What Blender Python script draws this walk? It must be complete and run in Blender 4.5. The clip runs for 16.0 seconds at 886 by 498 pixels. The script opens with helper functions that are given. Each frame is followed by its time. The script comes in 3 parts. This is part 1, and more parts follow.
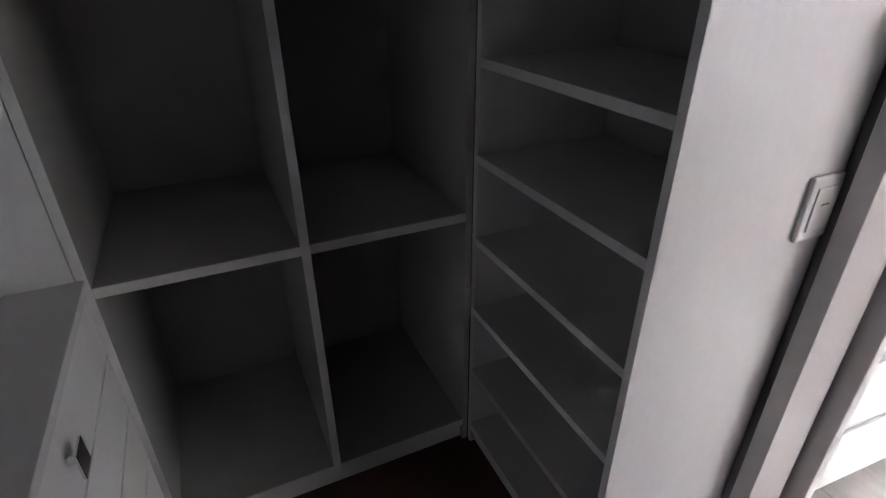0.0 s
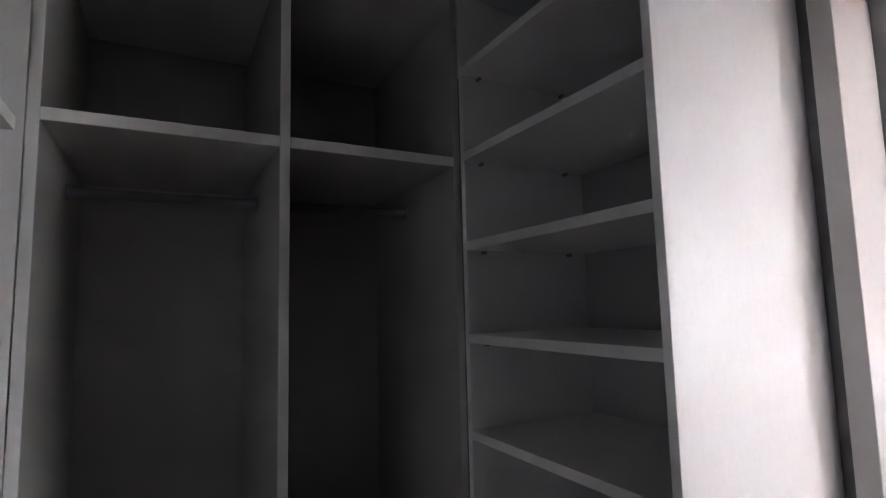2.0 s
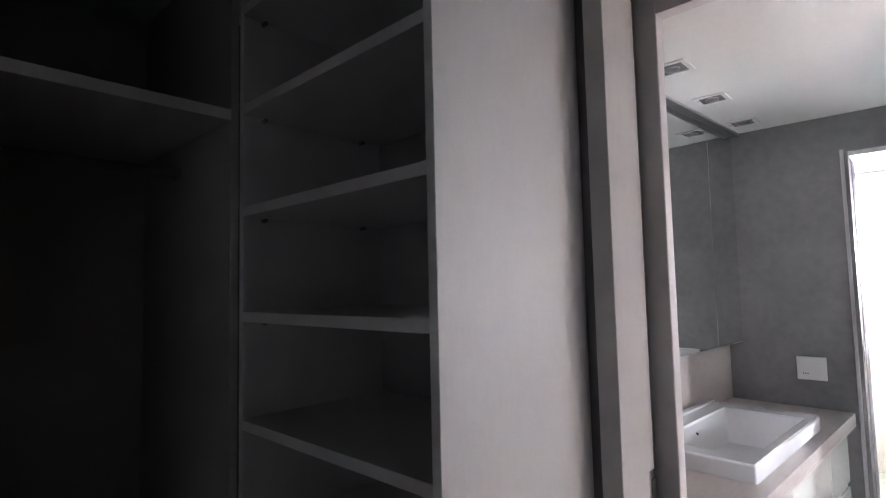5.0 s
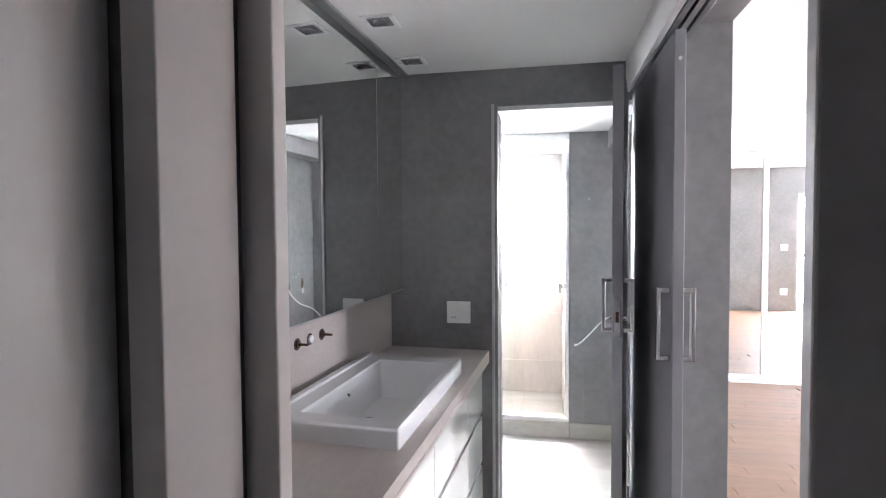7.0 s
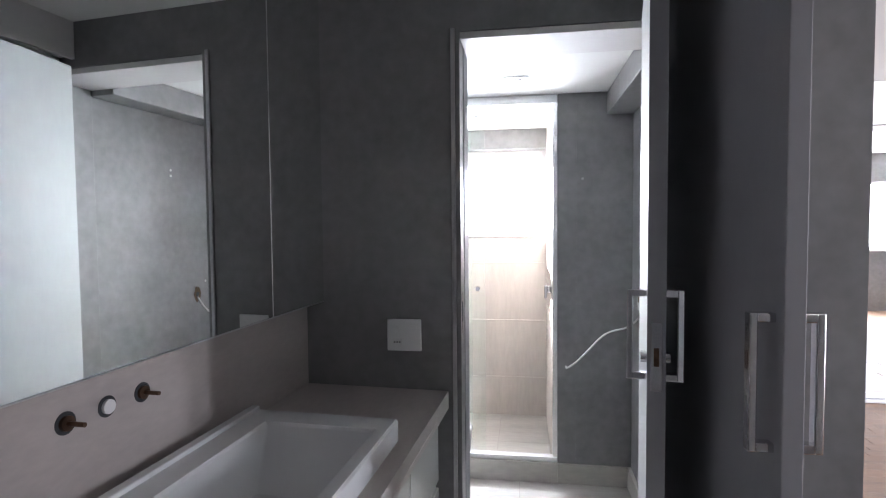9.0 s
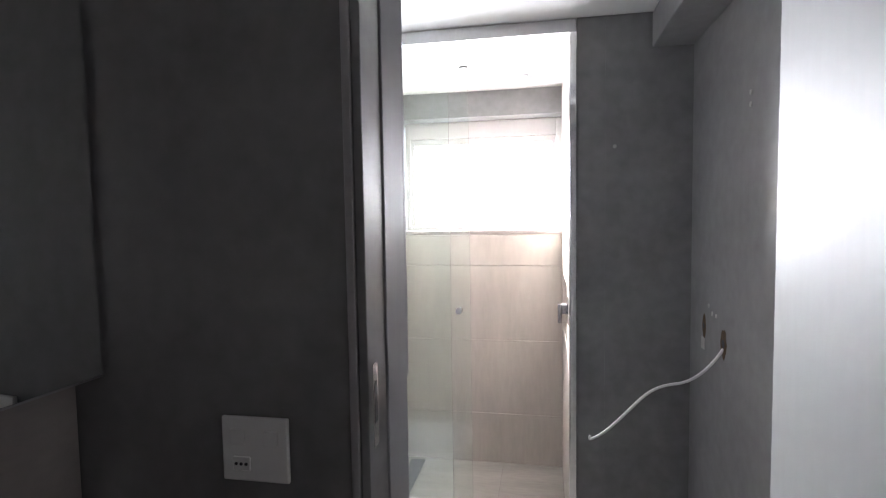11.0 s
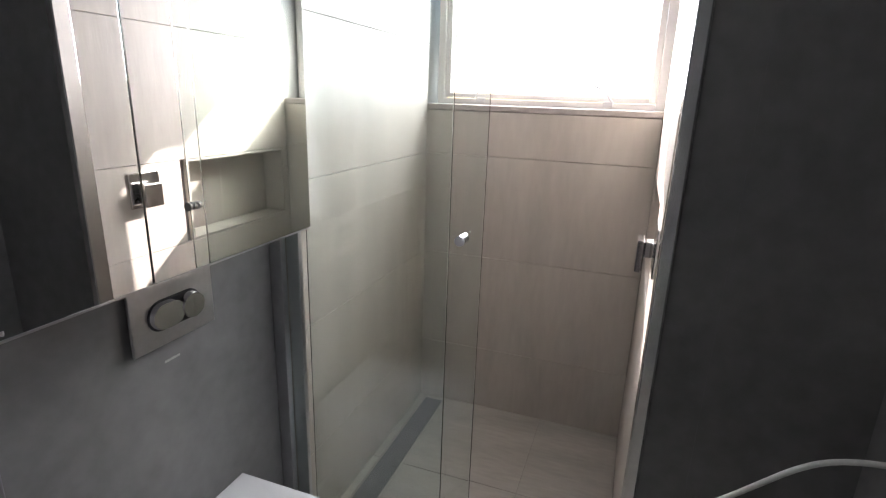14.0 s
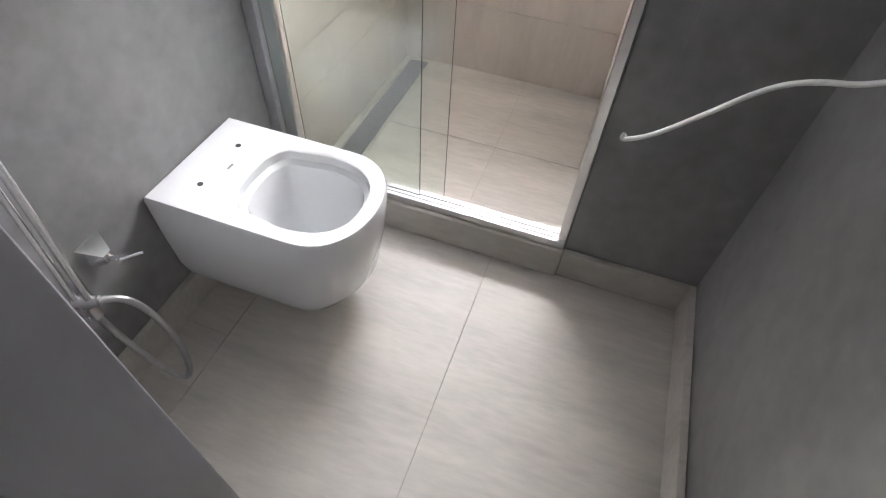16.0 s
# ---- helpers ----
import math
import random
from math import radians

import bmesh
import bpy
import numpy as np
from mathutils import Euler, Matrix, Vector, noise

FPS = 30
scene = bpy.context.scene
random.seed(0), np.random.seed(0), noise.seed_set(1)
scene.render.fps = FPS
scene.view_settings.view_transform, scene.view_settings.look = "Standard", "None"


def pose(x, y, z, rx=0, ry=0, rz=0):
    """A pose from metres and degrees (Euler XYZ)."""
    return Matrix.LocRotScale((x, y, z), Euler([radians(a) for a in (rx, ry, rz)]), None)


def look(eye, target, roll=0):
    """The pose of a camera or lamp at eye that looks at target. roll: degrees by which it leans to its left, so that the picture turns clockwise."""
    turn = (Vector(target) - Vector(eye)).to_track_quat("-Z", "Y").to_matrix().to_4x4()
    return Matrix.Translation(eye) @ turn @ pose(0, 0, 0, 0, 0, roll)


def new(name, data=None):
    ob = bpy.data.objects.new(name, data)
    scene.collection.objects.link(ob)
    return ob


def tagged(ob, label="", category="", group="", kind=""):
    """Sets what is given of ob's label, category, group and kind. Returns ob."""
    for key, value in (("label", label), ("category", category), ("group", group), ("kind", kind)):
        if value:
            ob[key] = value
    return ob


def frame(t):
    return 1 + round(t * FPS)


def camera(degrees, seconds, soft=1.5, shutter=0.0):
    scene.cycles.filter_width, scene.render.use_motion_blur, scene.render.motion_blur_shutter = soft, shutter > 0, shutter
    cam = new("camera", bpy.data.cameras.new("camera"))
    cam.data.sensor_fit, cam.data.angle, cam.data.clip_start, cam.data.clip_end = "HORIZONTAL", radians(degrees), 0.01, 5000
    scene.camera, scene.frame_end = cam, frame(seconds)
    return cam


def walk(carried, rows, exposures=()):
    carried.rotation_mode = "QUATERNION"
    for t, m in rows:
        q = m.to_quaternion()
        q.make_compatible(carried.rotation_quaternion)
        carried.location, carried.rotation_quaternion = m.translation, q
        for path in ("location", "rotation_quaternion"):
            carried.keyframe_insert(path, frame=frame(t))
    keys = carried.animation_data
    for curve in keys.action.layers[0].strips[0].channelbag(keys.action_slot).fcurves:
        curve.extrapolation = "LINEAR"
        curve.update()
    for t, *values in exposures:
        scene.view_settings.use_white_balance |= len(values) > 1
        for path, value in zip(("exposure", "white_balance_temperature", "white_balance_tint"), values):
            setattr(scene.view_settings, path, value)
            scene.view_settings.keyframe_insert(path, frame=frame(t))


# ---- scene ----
cam = camera(80.2, 16.0, soft=1.15)
PATH = [
    (0, (0.075, 0.049, 1.434), (-1.521, 0.781, 0.475), -0.4),
    (0.5, (0.095, 0.035, 1.467), (-1.601, 0.879, 0.825), -0.1),
    (1, (0.108, 0.015, 1.499), (-1.652, 0.915, 1.195), -0.2),
    (1.5, (0.103, -0.012, 1.537), (-1.661, 0.93, 1.505), -1.3),
    (2, (0.107, -0.017, 1.548), (-1.651, 0.913, 1.759), -1.4),
    (2.5, (0.104, -0.026, 1.55), (-1.63, 0.889, 1.945), -1.7),
    (3, (0.111, -0.033, 1.553), (-1.597, 0.864, 2.081), -1.8),
    (3.2, (0.115, -0.031, 1.555), (-1.595, 0.862, 2.08), -1.9),
    (5.3, (0.08, 0.169, 1.519), (-1.194, 1.709, 1.598), -1.0),
    (5.5, (0.089, 0.21, 1.522), (-1.125, 1.798, 1.571), -0.9),
    (6, (0.103, 0.313, 1.507), (-0.899, 2.043, 1.493), -0.8),
    (6.5, (0.071, 0.439, 1.511), (-0.586, 2.327, 1.446), -0.7),
    (7, (0.03, 0.573, 1.502), (-0.351, 2.535, 1.43), -0.4),
    (7.5, (0.027, 0.729, 1.496), (-0.284, 2.702, 1.406), -0.2),
    (8, (0.041, 0.916, 1.491), (-0.31, 2.883, 1.408), -0.3),
    (8.5, (0.015, 1.148, 1.479), (-0.325, 3.117, 1.393), -0.6),
    (9, (0.009, 1.418, 1.462), (-0.293, 3.393, 1.374), -0.5),
    (9.2, (0.023, 1.531, 1.465), (-0.28, 3.505, 1.37), -0.7),
    (11.3, (0.076, 2.52, 1.471), (-0.302, 4.48, 1.34), -0.9),
    (11.5, (0.059, 2.602, 1.465), (-0.306, 4.564, 1.328), -1.0),
    (12, (0.055, 2.803, 1.471), (-0.259, 4.772, 1.314), -0.9),
    (12.5, (0.085, 2.988, 1.458), (-0.335, 4.933, 1.254), -0.6),
    (13, (0.122, 3.117, 1.449), (-0.455, 5.014, 1.189), -0.5),
    (13.5, (0.115, 3.238, 1.434), (-0.546, 5.095, 1.097), 0.6),
    (14, (0.103, 3.301, 1.416), (-0.542, 5.11, 0.858), 1.9),
    (14.5, (0.122, 3.29, 1.397), (-0.492, 4.991, 0.542), 2.7),
    (15, (0.13, 3.291, 1.376), (-0.412, 4.83, 0.22), 3.0),
    (15.5, (0.138, 3.287, 1.353), (-0.307, 4.653, -0.039), 3.6),
    (16, (0.152, 3.282, 1.333), (-0.221, 4.52, -0.193), 4.0),
]
walk(cam, [(t, look(e, a, r)) for t, e, a, r in PATH],
     exposures=[(0, 5.65, 6300, 17), (0.5, 5.75, 6300, 17), (1.5, 6.25, 6300, 17), (3.2, 6.45, 6300, 17), (5.3, 5.0, 6250, 18), (6.2, 4.95, 6250, 18), (7, 4.7, 6250, 18), (8, 3.85, 6200, 18), (9, 3.65, 6150, 18),
                (11.5, 2.75, 6500, 21), (12.5, 2.4, 6550, 21), (13.5, 1.6, 6600, 20), (14.5, 1.6, 6700, 21), (15.2, 2.5, 6700, 21), (16, 3.0, 6700, 20)])

# ---- daylight ----
world = bpy.data.worlds.new("sky")
scene.world = world
world.use_nodes = True
sky = world.node_tree.nodes.new("ShaderNodeTexSky")
sky.sky_type, sky.sun_disc = 'NISHITA', False
SUN_WAY = Vector((0.57, -0.70, -0.53)).normalized()
sky.sun_elevation = math.asin(-SUN_WAY.z)
sky.sun_rotation = math.atan2(-SUN_WAY.x, -SUN_WAY.y)
world.node_tree.links.new(sky.outputs[0], world.node_tree.nodes["Background"].inputs[0])
world.node_tree.nodes["Background"].inputs[1].default_value = 0.15


def lamp(name, kind, m, energy, colour, sx=1, sy=1, spread=180):
    data = bpy.data.lights.new(name, kind)
    data.energy, data.color = energy, colour
    if kind == 'AREA':
        data.shape, data.size, data.size_y = 'RECTANGLE', sx, sy
        data.spread = radians(spread)
    if kind == 'SUN':
        data.angle = radians(0.5)
    ob = new(name, data)
    ob.matrix_world = m
    return ob


lamp("sun", 'SUN', look((0, 0, 0), SUN_WAY), 5.0, (1, 0.95, 0.87))
# sky light in the real window openings
lamp("shower_window_skylight", 'AREA', look((-0.29, 5.66, 1.67), (-0.29, 4.6, 1.35)), 5.5, (0.92, 0.96, 1), 0.82, 0.48, 150)
lamp("bedroom_window_skylight", 'AREA', look((6.2, 1.22, 1.55), (5.4, 4, 1.2)), 23, (0.95, 0.97, 1), 1.3, 1.1)
lamp("balcony_door_skylight", 'AREA', look((4.75, 1.22, 1.1), (4.2, 4, 1.0)), 18, (0.95, 0.97, 1), 0.5, 1.9)

# ---- materials ----
def material(name, colour, rough, metal=0.0, spread=0.12, scale=6.0, grain=60.0, bump=0.0, stretch=(1, 1, 1), rough_spread=0.1, coat=0.0, piece=0.0, bump_scale=None):
    """A surface with broad stains, fine grain and relief, at real-world size."""
    m = bpy.data.materials.new(name)
    m.use_nodes = True
    n, l = m.node_tree.nodes, m.node_tree.links
    b = n["Principled BSDF"]
    b.inputs["Metallic"].default_value = metal
    b.inputs["Coat Weight"].default_value = coat
    geo = n.new("ShaderNodeNewGeometry")
    mp = n.new("ShaderNodeMapping")
    mp.inputs["Scale"].default_value = stretch
    l.new(geo.outputs["Position"], mp.inputs["Vector"])
    big, small = n.new("ShaderNodeTexNoise"), n.new("ShaderNodeTexNoise")
    for tex, s, d in ((big, scale, 4), (small, grain, 3)):
        tex.inputs["Scale"].default_value, tex.inputs["Detail"].default_value = s, d
        l.new(mp.outputs[0], tex.inputs["Vector"])
    mix = n.new("ShaderNodeMix")
    mix.inputs["Factor"].default_value = 0.35
    l.new(big.outputs["Fac"], mix.inputs["A"])
    l.new(small.outputs["Fac"], mix.inputs["B"])
    ramp = n.new("ShaderNodeMapRange")
    ramp.inputs["From Min"].default_value, ramp.inputs["From Max"].default_value = 0.32, 0.68
    ramp.inputs["To Min"].default_value, ramp.inputs["To Max"].default_value = 1 - spread, 1 + spread
    l.new(mix.outputs["Result"], ramp.inputs["Value"])
    value = ramp.outputs[0]
    if piece:
        info, pr, mul = n.new("ShaderNodeObjectInfo"), n.new("ShaderNodeMapRange"), n.new("ShaderNodeMath")
        pr.inputs["To Min"].default_value, pr.inputs["To Max"].default_value = 1 - piece, 1 + piece
        mul.operation = 'MULTIPLY'
        l.new(info.outputs["Random"], pr.inputs["Value"])
        l.new(pr.outputs[0], mul.inputs[0])
        l.new(value, mul.inputs[1])
        value = mul.outputs[0]
    tint = n.new("ShaderNodeVectorMath")
    tint.operation = 'SCALE'
    tint.inputs[0].default_value = colour
    l.new(value, tint.inputs["Scale"])
    l.new(tint.outputs[0], b.inputs["Base Color"])
    rr = n.new("ShaderNodeMapRange")
    rr.inputs["To Min"].default_value, rr.inputs["To Max"].default_value = max(0.02, rough - rough_spread), min(1, rough + rough_spread)
    l.new(big.outputs["Fac"], rr.inputs["Value"])
    l.new(rr.outputs[0], b.inputs["Roughness"])
    if bump:
        bp = n.new("ShaderNodeBump")
        bp.inputs["Strength"].default_value, bp.inputs["Distance"].default_value = bump, 0.004
        l.new(mix.outputs["Result"], bp.inputs["Height"])
        l.new(bp.outputs[0], b.inputs["Normal"])
    return m


PAINT = material("grey_cement_paint", (0.212, 0.211, 0.212), 0.40, spread=0.24, scale=2.6, grain=22, bump=0.10, rough_spread=0.12)
CEIL = material("white_ceiling_paint", (0.72, 0.72, 0.70), 0.85, spread=0.03, scale=2, bump=0.05)
MDF = material("white_melamine", (0.70, 0.70, 0.69), 0.5, spread=0.03, scale=4, grain=150, bump=0.03)
# white melamine darkened: the shade inside the wardrobe bays, put into the colour
MDF_SHADED = material("shaded_bay_melamine", (0.42, 0.42, 0.40), 0.55, spread=0.07, scale=6, grain=140, bump=0.06)
# same white melamine, toned down to carry the shade at the shelf backs
MDF_BACK_SHADE = material("white_melamine_back_shaded", (0.46, 0.46, 0.455), 0.55, spread=0.05, scale=5, grain=160, bump=0.05)
ENDP = material("white_lacquer_panel", (0.82, 0.815, 0.81), 0.45, spread=0.03, scale=3, grain=120, bump=0.04, stretch=(1, 1, 0.2))
FRAME = material("white_door_frame_lacquer", (0.62, 0.60, 0.59), 0.6, spread=0.04, scale=4, bump=0.04)
DOORM = material("grey_lacquered_door", (0.27, 0.27, 0.285), 0.52, spread=0.05, scale=3, bump=0.04, stretch=(1, 1, 0.3))
DOORL = material("pale_lacquered_door", (0.37, 0.385, 0.375), 0.55, spread=0.04, scale=3, bump=0.04, stretch=(1, 1, 0.3))
STONE = material("beige_porcelain_slab", (0.40, 0.36, 0.34), 0.35, spread=0.12, scale=6, grain=70, bump=0.05, stretch=(1, 0.4, 1))
TILE = material("greige_wood_look_tile", (0.43, 0.41, 0.375), 0.45, spread=0.17, scale=5, grain=38, bump=0.45, stretch=(0.35, 1.6, 1), piece=0.03)
TILEW = material("greige_wall_tile", (0.48, 0.44, 0.40), 0.42, spread=0.11, scale=4, grain=26, bump=0.5, stretch=(1.6, 1.6, 0.35), piece=0.03)
GROUT = material("grey_grout", (0.33, 0.305, 0.28), 0.9, spread=0.1, bump=0.1)
WOOD = material("pale_oak_boards", (0.21, 0.127, 0.08), 0.6, spread=0.28, scale=4, grain=30, bump=0.1, stretch=(0.3, 2.5, 1), piece=0.08)
DARKWOOD = material("dark_red_brown_floor", (0.075, 0.032, 0.026), 0.4, spread=0.25, scale=5, grain=30, bump=0.1, stretch=(0.3, 2.5, 1))
CERAMIC = material("white_glazed_ceramic", (0.66, 0.67, 0.68), 0.12, spread=0.015, scale=2, coat=0.5, rough_spread=0.05)
CHROME = material("polished_chrome", (0.72, 0.72, 0.73), 0.12, metal=1, spread=0.05, scale=8, rough_spread=0.08)
ALU = material("satin_aluminium", (0.55, 0.55, 0.56), 0.32, metal=1, spread=0.08, scale=9, grain=90)
DARKMETAL = material("dark_bronze_brass", (0.13, 0.08, 0.055), 0.45, metal=1, spread=0.3, scale=30)
# seal rubber; the same near-black also paints the shade in gaps and holes
SEAL_AND_SHADE = material("dark_rubber_and_gap_shade", (0.035, 0.036, 0.04), 0.7, spread=0.1)
PLASTIC = material("white_switch_plastic", (0.74, 0.74, 0.73), 0.3, spread=0.02)
GLOSS = material("white_gloss_drawer_front", (0.72, 0.73, 0.70), 0.15, spread=0.02, scale=2, coat=0.3, rough_spread=0.06)
GREYPVC = material("grey_plastic", (0.2, 0.2, 0.21), 0.5, spread=0.05)
PLASTER = material("broken_plaster", (0.10, 0.065, 0.035), 0.95, spread=0.35, scale=60, grain=200, bump=0.6)
SCUFF = material("white_scuff", (0.5, 0.5, 0.48), 0.8, spread=0.2, scale=80)
DRAIN = material("steel_drain_cover", (0.22, 0.23, 0.24), 0.4, metal=0.6, spread=0.1, scale=20)


def plain(name, colour, rough, metal=0.0, trans=0.0):
    m = bpy.data.materials.new(name)
    m.use_nodes = True
    b = m.node_tree.nodes["Principled BSDF"]
    b.inputs["Base Color"].default_value = (*colour, 1)
    b.inputs["Roughness"].default_value = rough
    b.inputs["Metallic"].default_value = metal
    b.inputs["Transmission Weight"].default_value = trans
    return m


MIRROR = plain("silvered_mirror", (0.86, 0.88, 0.87), 0.01, metal=1)
GLASS = plain("clear_glass", (0.93, 0.985, 0.96), 0.0, trans=1)
GLASS.node_tree.nodes["Principled BSDF"].inputs["IOR"].default_value = 1.45


# ---- mesh helpers ----
def slab(bm, x0, x1, y0, y1, z0, z1, bevel=0.0):
    """Adds a box, with its edges rounded by bevel metres."""
    made = bmesh.ops.create_cube(bm, size=1)["verts"]
    bmesh.ops.transform(bm, verts=made, matrix=Matrix.Translation(((x0 + x1) / 2, (y0 + y1) / 2, (z0 + z1) / 2)) @ Matrix.Diagonal((x1 - x0, y1 - y0, z1 - z0, 1)))
    if bevel:
        edges = {e for v in made for e in v.link_edges}
        bmesh.ops.bevel(bm, geom=list(edges), offset=bevel, segments=2, affect='EDGES', profile=0.5)
    return bm


def rod(bm, a, b, r, segs=16):
    a, b = Vector(a), Vector(b)
    m = Matrix.Translation((a + b) / 2) @ (b - a).to_track_quat('Z', 'Y').to_matrix().to_4x4()
    bmesh.ops.create_cone(bm, cap_ends=True, segments=segs, radius1=r, radius2=r, depth=(b - a).length, matrix=m)
    return bm


def mesh(name, bm, mt, smooth=False):
    me = bpy.data.meshes.new(name)
    bm.normal_update()
    bm.to_mesh(me)
    bm.free()
    me.materials.append(mt)
    if smooth:
        for p in me.polygons:
            p.use_smooth = True
        me.set_sharp_from_angle(angle=radians(40))
    return me


def part(name, bm, mt, parent, label="", smooth=False):
    ob = new(name, mesh(name, bm, mt, smooth))
    if parent is not None:
        ob.parent = parent
        ob.matrix_parent_inverse = parent.matrix_world.inverted()
    return tagged(ob, label)


def thing(name, x, y, z, label, category, group=""):
    ob = new(name)
    ob.empty_display_size = 0.05
    ob.matrix_world = Matrix.Translation((x, y, z))
    return tagged(ob, label, category, group)


def box(*a, bevel=0.0):
    return slab(bmesh.new(), *a, bevel=bevel)


def setting(name, bm, mt, label, category):
    return tagged(part(name, bm, mt, None), label, category, kind="structure")


def tube(name, points, r, mt, parent=None, order=3):
    cu = bpy.data.curves.new(name, 'CURVE')
    cu.dimensions, cu.bevel_depth, cu.bevel_resolution, cu.resolution_u = '3D', r, 3, 8
    sp = cu.splines.new('NURBS')
    sp.points.add(len(points) - 1)
    for p, q in zip(sp.points, points):
        p.co = (*q, 1)
    sp.use_endpoint_u, sp.order_u = True, order
    tmp = bpy.data.objects.new(name, cu)
    me = bpy.data.meshes.new_from_object(tmp)
    bpy.data.objects.remove(tmp)
    me.materials.clear()
    me.materials.append(mt)
    for p in me.polygons:
        p.use_smooth = True
    ob = new(name, me)
    if parent is not None:
        ob.parent = parent
        ob.matrix_parent_inverse = parent.matrix_world.inverted()
    return ob


# ---- large structure ----
CZ = 2.288          # vanity ceiling
BZ = 2.185           # bathroom ceiling
setting("floor", box(-1.8, 7.2, -1.2, 1.26, -0.12, -0.002), DARKWOOD, "dark red-brown wooden closet floor", "floor")
floor_bath = setting("floor_bathroom", box(-1.1, 0.643, 1.26, 5.73, -0.12, -0.004), GROUT, "greige tiled floor with thin grey joints", "floor")
floor_bed = setting("floor_bedroom", box(0.643, 7.2, 1.26, 6.9, -0.12, -0.012), GROUT, "pale oak board floor of the empty bedroom", "floor")
# closet shell
setting("wall_closet_west", box(-1.80, -1.66, -1.2, 1.26, 0, 2.6), PAINT, "grey painted wall behind the open closet", "wall")
setting("wall_closet_south", box(-1.66, 0.643, -1.2, -1.05, 0, 2.6), PAINT, "grey painted closet wall", "wall")
setting("wall_closet_east", box(0.643, 0.78, -1.2, 1.40, 0, 2.7), PAINT, "grey painted closet wall", "wall")
setting("ceiling_closet", box(-1.66, 0.643, -1.05, 1.075, 2.455, 2.56), CEIL, "white closet ceiling with a dark shadow gap", "ceiling")
bm = box(-1.66, -0.41, 1.075, 1.26, 0, 2.6)
slab(bm, -0.41, 0.392, 1.075, 1.26, 2.17, 2.6)
slab(bm, 0.392, 0.643, 1.075, 1.26, 0, 2.6)
setting("wall_closet_north", bm, PAINT, "grey painted wall round the closet doorway", "wall")
# vanity shell
setting("wall_vanity_west", box(-0.98, -0.783, 1.10, 3.161, 0, 2.49), PAINT, "grey painted wall behind the vanity", "wall")
bm = box(-1.1, -0.215, 3.185, 3.41, 0, 2.5)
slab(bm, -0.215, 0.60, 3.185, 3.41, 2.108, 2.5)
slab(bm, 0.60, 0.643, 3.185, 3.41, 0, 2.5)
setting("wall_vanity_north", bm, PAINT, "blue-grey cement painted wall with the bathroom doorway", "wall")
bm = box(-1.0, 0.44, 1.262, 3.184, CZ, 2.495)
setting("ceiling_vanity", bm, CEIL, "white plaster ceiling over the vanity", "ceiling")
bm = box(0.47, 0.643, 1.26, 1.40, 0, 2.5)
slab(bm, 0.48, 0.643, 2.50, 3.184, 0, 2.5)
slab(bm, 0.48, 0.643, 1.40, 2.50, 2.19, 2.5)
setting("wall_vanity_east", bm, PAINT, "dark grey wall return beside the sliding door", "wall")
# sliding-door header
setting("trim_header", box(0.40, 0.42, 1.26, 3.183, 2.14, CZ, bevel=0.002), FRAME, "pale header board hiding the sliding tracks", "trim")
# bathroom shell
setting("wall_bathroom_west", box(-0.95, -0.790, 3.41, 5.73, 0, 2.5), PAINT, "grey burnt-cement painted bathroom wall", "wall")
setting("wall_bathroom_east", box(0.60, 0.78, 3.41, 4.42, 0, 2.5), PAINT, "grey burnt-cement painted wall with broken socket holes", "wall")
stub = setting("wall_shower_stub", box(0.30, 0.78, 4.42, 5.73, 0, 2.5), PAINT, "dark grey painted wall beside the shower opening", "wall")
for a in ((4.42, 4.83, 0, 2.5), (5.42, 5.73, 0, 2.5), (4.83, 5.42, 0, 0.846), (4.83, 5.42, 1.16, 2.5)):
    part("niche_surround", box(0.20, 0.2998, *a), PAINT, stub)
setting("wall_shower_north_low", box(-0.79, 0.20, 5.466, 5.73, 0, 1.36), GROUT, "shower wall under the window", "wall")
setting("wall_shower_north_high", box(-0.79, 0.20, 5.45, 5.73, 2.04, 2.5), PAINT, "grey painted beam over the shower window", "wall")
setting("ceiling_bathroom", box(-0.79, 0.60, 3.41, 5.45, BZ, 2.5), CEIL, "white bathroom ceiling", "ceiling")
setting("trim_bulkhead", box(0.46, 0.60, 3.41, 4.42, 2.06, BZ - 0.003, bevel=0.004), PAINT, "grey boxed bulkhead along the ceiling edge", "trim")
# bedroom shell
setting("ceiling_bedroom", box(0.643, 7.2, 1.2, 6.9, 2.58, 2.7), CEIL, "white bedroom ceiling", "ceiling")
bm = box(0.78, 4.45, 1.10, 1.26, 0, 2.7)
slab(bm, 4.45, 5.05, 1.10, 1.26, 2.12, 2.7)
slab(bm, 5.05, 5.55, 1.10, 1.26, 0, 2.7)
slab(bm, 5.55, 6.95, 1.10, 1.26, 0, 0.98)
slab(bm, 5.55, 6.95, 1.10, 1.26, 2.12, 2.7)
slab(bm, 6.95, 7.2, 1.10, 1.26, 0, 2.7)
setting("wall_bedroom_south", bm, PAINT, "grey bedroom wall with balcony door and window", "wall")
setting("wall_bedroom_east", box(7.05, 7.2, 1.26, 6.9, 0, 2.7), PAINT, "grey bedroom wall", "wall")
setting("wall_bedroom_north", box(0.78, 7.05, 6.75, 6.9, 0, 2.7), PAINT, "grey bedroom wall behind the wardrobe", "wall")
setting("wall_bedroom_west", box(0.645, 0.78, 4.42, 6.75, 0, 2.7), PAINT, "grey bedroom wall", "wall")

